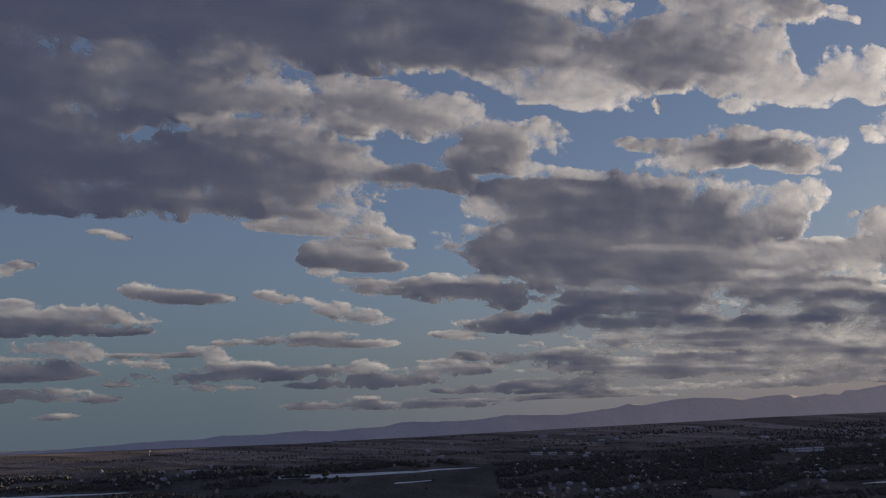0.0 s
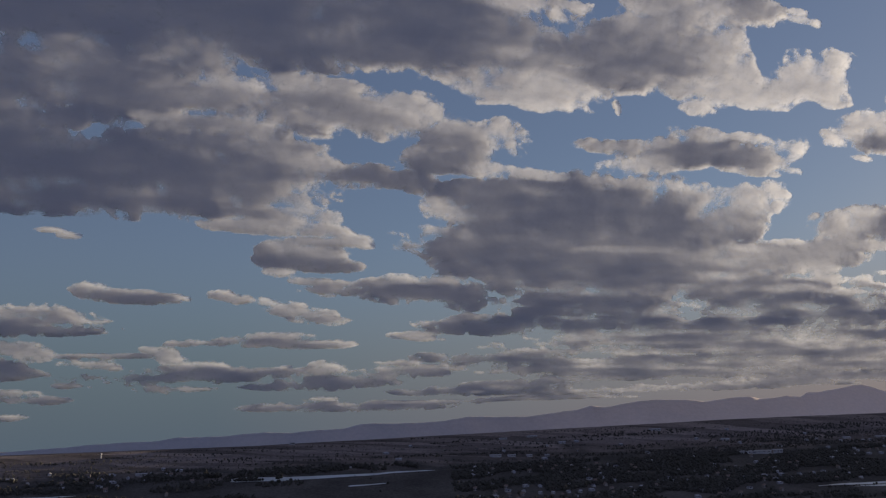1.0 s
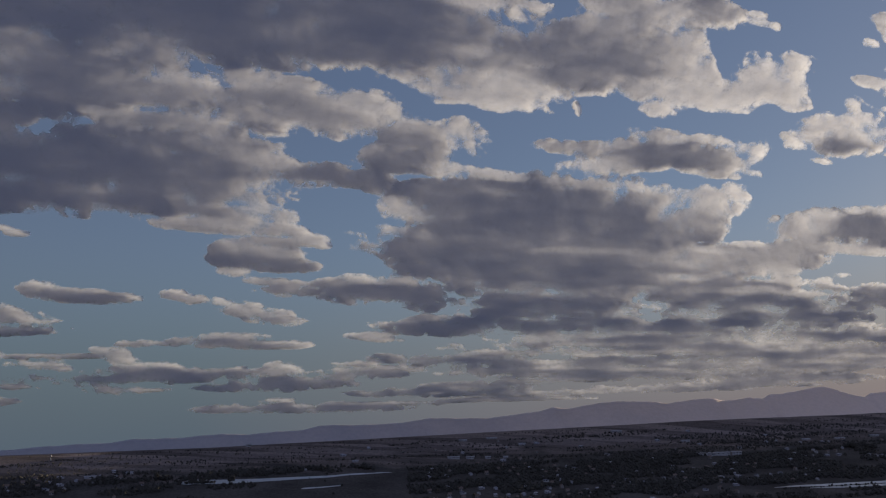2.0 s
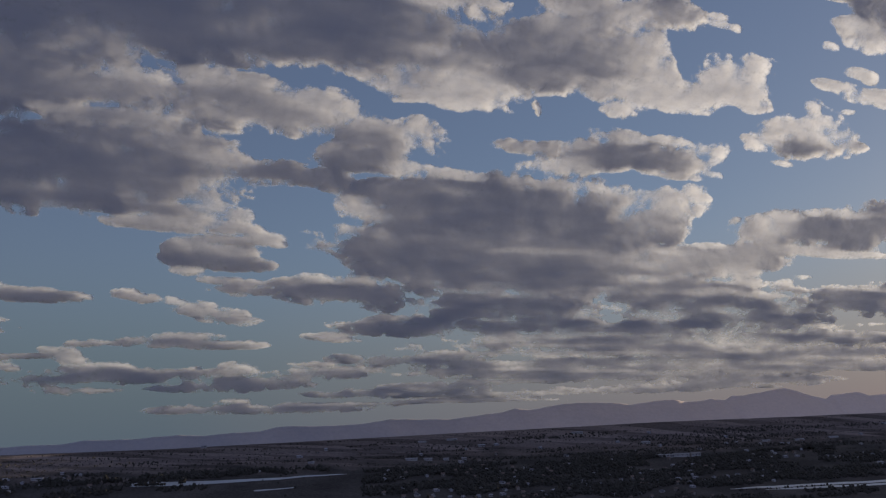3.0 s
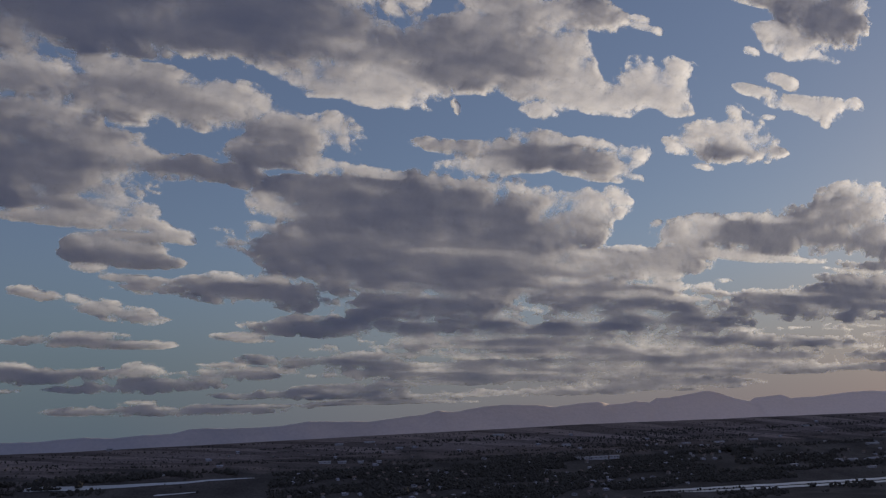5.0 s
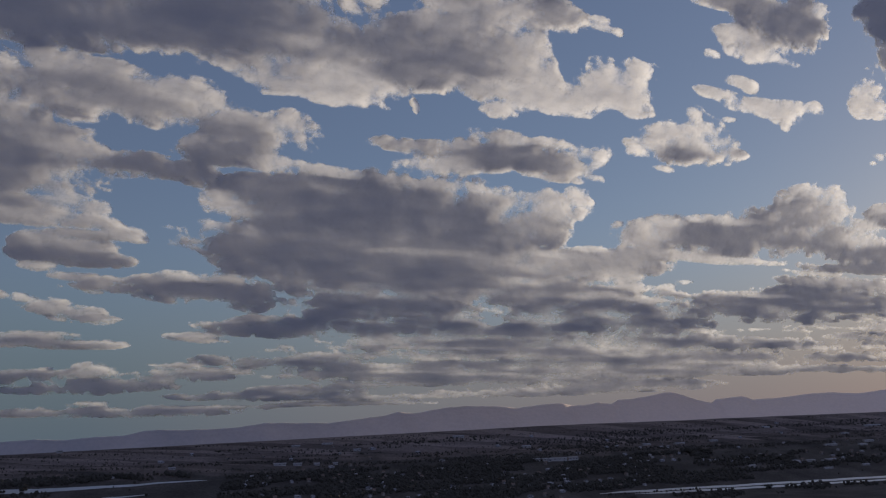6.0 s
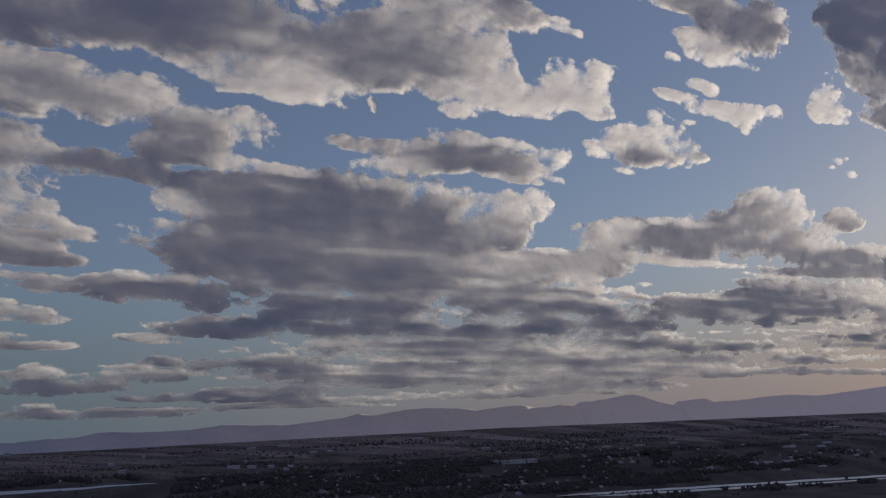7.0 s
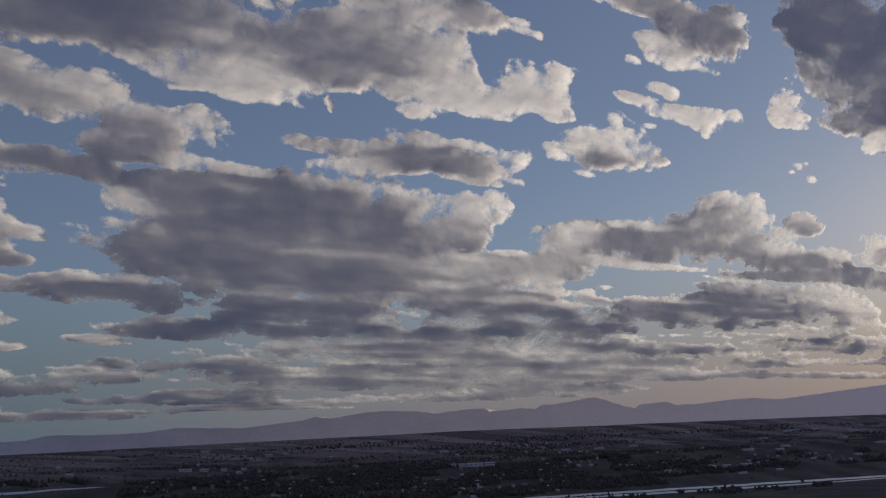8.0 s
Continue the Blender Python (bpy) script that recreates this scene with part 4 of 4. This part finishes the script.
def water_tower(x, y):
    top = tagged(new("water_tower"), "slender white water tower with round tank", "water tower")
    bm = bmesh.new()
    bmesh.ops.create_cone(bm, segments=16, radius1=1.6, radius2=0.9, depth=13, matrix=Matrix.Translation((0, 0, 4.5)), cap_ends=True)
    part("stem", bm, WALLS[0], top)
    bm = bmesh.new()
    bmesh.ops.create_uvsphere(bm, u_segments=20, v_segments=12, radius=3.0, matrix=Matrix.Translation((0, 0, 12.5)) @ Matrix.Diagonal((1, 1, 0.75, 1)))
    part("tank", bm, WALLS[0], top)
    top.matrix_world = place(x, y) @ Matrix.Scale(0.62, 4)


water_tower(-537, 1672)

# ---- houses of the town, in loose streets ----
models = [
    house(6.6, 5, 2.4, 1.8, WALLS[0], ROOFS[0], "white single-storey house with dark slate roof", True),
    house(6, 5, 3.8, 2.0, WALLS[1], ROOFS[1], "tan two-storey house with brown roof"),
    house(7, 5.2, 2.4, 1.8, WALLS[2], ROOFS[2], "grey house with pale shingle roof", True),
    house(5.6, 4.6, 2.4, 1.7, WALLS[0], ROOFS[2], "small white house with pale roof"),
    house(7.2, 5.6, 4.0, 2.2, WALLS[0], ROOFS[1], "large white two-storey house with brown roof", True)]
spots = []
town_rng = random.Random(7)
while len(spots) < 285:
    kind = town_rng.random()
    if kind < 0.62:
        x, d = town_rng.uniform(120, 1050), town_rng.uniform(1345, 1640)
    elif kind < 0.82:
        x, d = town_rng.uniform(950, 1750), town_rng.uniform(1475, 1575)
    elif kind < 0.90:
        x, d = town_rng.uniform(-640, -320), town_rng.uniform(1560, 1720)
    else:
        x, d = town_rng.uniform(-200, 1700), town_rng.uniform(1650, 1840)
    if noise.noise(Vector((x / 130, d / 70, 3.3))) < -0.12 or (x > 700 and d < 1420):
        continue
    d = round(d / 24) * 24 + town_rng.uniform(-5, 5)
    if all(abs(x - a) > 19 or abs(d - b) > 13 for a, b in spots):
        spots.append((x, d))
for k, (x, d) in enumerate(spots):
    model = models[town_rng.choice((0, 1, 1, 1, 2, 2, 3))] if k >= 5 else models[k]
    m = place(x, d + LEAN_X * x, LEAN_X + town_rng.choice((0, 0, 1.571)) + town_rng.uniform(-0.15, 0.15))
    if k < 5:
        model.matrix_world = m
    else:
        copy_thing(model, m)

# ---- single trees: on the lake shore, the copse, along the canal, in the fields ----
tree_models = [tree(11, 11.0, "dark leafy broad tree on the plain"), tree(12, 9.0, "dark round-crowned tree on the plain"),
               tree(13, 13.5, "tall dark tree on the plain"), tree(14, 7.0, "small dark bushy tree on the plain")]
tree_rng = random.Random(21)
tree_spots = [(-199, 1551, 0, 1.15), (-203, 1552, 1, 1.0)]
tree_spots += [(-268 + 2.9 * k + tree_rng.uniform(-1, 1), 1533 + 0.8 * k + tree_rng.uniform(-2, 2), tree_rng.choice((1, 3, 3)), tree_rng.uniform(0.7, 1.0)) for k in range(15)]
tree_spots += [(tree_rng.uniform(1042, 1124), tree_rng.uniform(1972, 1990), tree_rng.choice((0, 0, 2)), tree_rng.uniform(0.8, 1.15)) for k in range(34)]
tree_spots += [(745 + 8.5 * k + tree_rng.uniform(-3, 3), 1606 + 2.4 * k + tree_rng.uniform(-3, 3), tree_rng.choice((1, 3)), tree_rng.uniform(0.35, 0.7)) for k in range(24)]
tree_spots += [(1420, 1790, 1, 0.9), (1215, 1742, 3, 0.8)]
for k in range(90):
    x, d = tree_rng.uniform(-640, 1900), tree_rng.uniform(1380, 1680)
    tree_spots.append((x, d + LEAN_X * x, tree_rng.choice((0, 1, 3, 3)), tree_rng.uniform(0.45, 0.8)))
for k, (x, y, which, size) in enumerate(tree_spots):
    m = place(x, y, tree_rng.uniform(0, 6.28))
    made = copy_thing(tree_models[which], m)
    made.scale = (size, size, size)
for k, model in enumerate(tree_models):
    model.matrix_world = place(-340 + 9 * k, 1548 + 2 * k)


# ---- woods and garden trees, too many to count ----
def woods(label, count, seed, pick, low=4.0, high=9.0):
    """Rounded uneven clumps, several to a tree, over the places that pick() gives."""
    rng = random.Random(seed)
    base = bmesh.new()
    bmesh.ops.create_icosphere(base, subdivisions=1, radius=1.0)
    corner = np.array([v.co[:] for v in base.verts])
    faces = np.array([[v.index for v in f.verts] for f in base.faces])
    base.free()
    wild = np.random.RandomState(seed)
    points, tris = [], []
    for k in range(count):
        x, d = pick(rng)
        y = d + LEAN_X * x
        ground = float(land(x, y))
        tall = rng.uniform(low, high)
        for c in range(3):
            r = tall * rng.uniform(0.22, 0.36)
            spot = np.array([x + rng.uniform(-0.3, 0.3) * tall, y + rng.uniform(-0.3, 0.3) * tall, ground + r * 0.6 + (tall - 1.6 * r) * c / 2])
            tris.append(faces + len(points) * len(corner))
            points.append(corner * r * wild.uniform(0.7, 1.3, (len(corner), 1)) * (1.15, 1.15, 0.95) + spot)
    data = bpy.data.meshes.new("woods")
    data.from_pydata(np.concatenate(points).tolist(), [], np.concatenate(tris).tolist())
    data.materials.append(LEAF)
    return tagged(new("woods", data), label, "trees", kind="stuff")


def patchy(x0, x1, d0, d1, grain, keep, seed, strip=0.4):
    def pick(rng):
        while True:
            x, d = rng.uniform(x0, x1), rng.uniform(d0, d1)
            if x > 640 and 1338 < d < 1402:
                continue
            if noise.noise(Vector((x / grain, d / (grain * strip), seed))) > keep:
                return x, d
    return pick


woods("dark garden trees between the houses of the town", 8200, 1, patchy(90, 1100, 1330, 1650, 110, -0.12, 1.5), 3.0, 8.0)
woods("dark wooded strip beside the lake", 420, 2, patchy(-420, 30, 1655, 1690, 60, -0.25, 2.5))
woods("dark trees and scrub on the lower plain", 2000, 3, patchy(-780, -160, 1480, 1720, 90, -0.05, 3.5), 2.5, 6.5)
woods("dark trees along the lower edge of the pasture", 500, 4, patchy(-120, 420, 1330, 1420, 80, -0.05, 4.5))
woods("hedges and tree belts on the upper plain", 5200, 5, patchy(-800, 2300, 1620, 1880, 170, 0.2, 5.5, 0.05), 1.2, 3.0)
woods("dark trees below the canal", 350, 6, patchy(600, 1500, 1250, 1338, 90, 0.12, 6.5))
woods("dark garden trees among the barns and small houses", 900, 7, patchy(950, 1900, 1450, 1590, 80, 0.05, 7.5))
woods("dark wooded belts on the upper plain", 2600, 8, patchy(300, 2400, 1655, 1850, 260, 0.16, 8.5, 0.1), 2.2, 4.6)
woods("dark trees round the far farms", 700, 9, patchy(-700, 700, 1700, 1850, 120, 0.3, 9.5, 0.1), 1.8, 4.0)
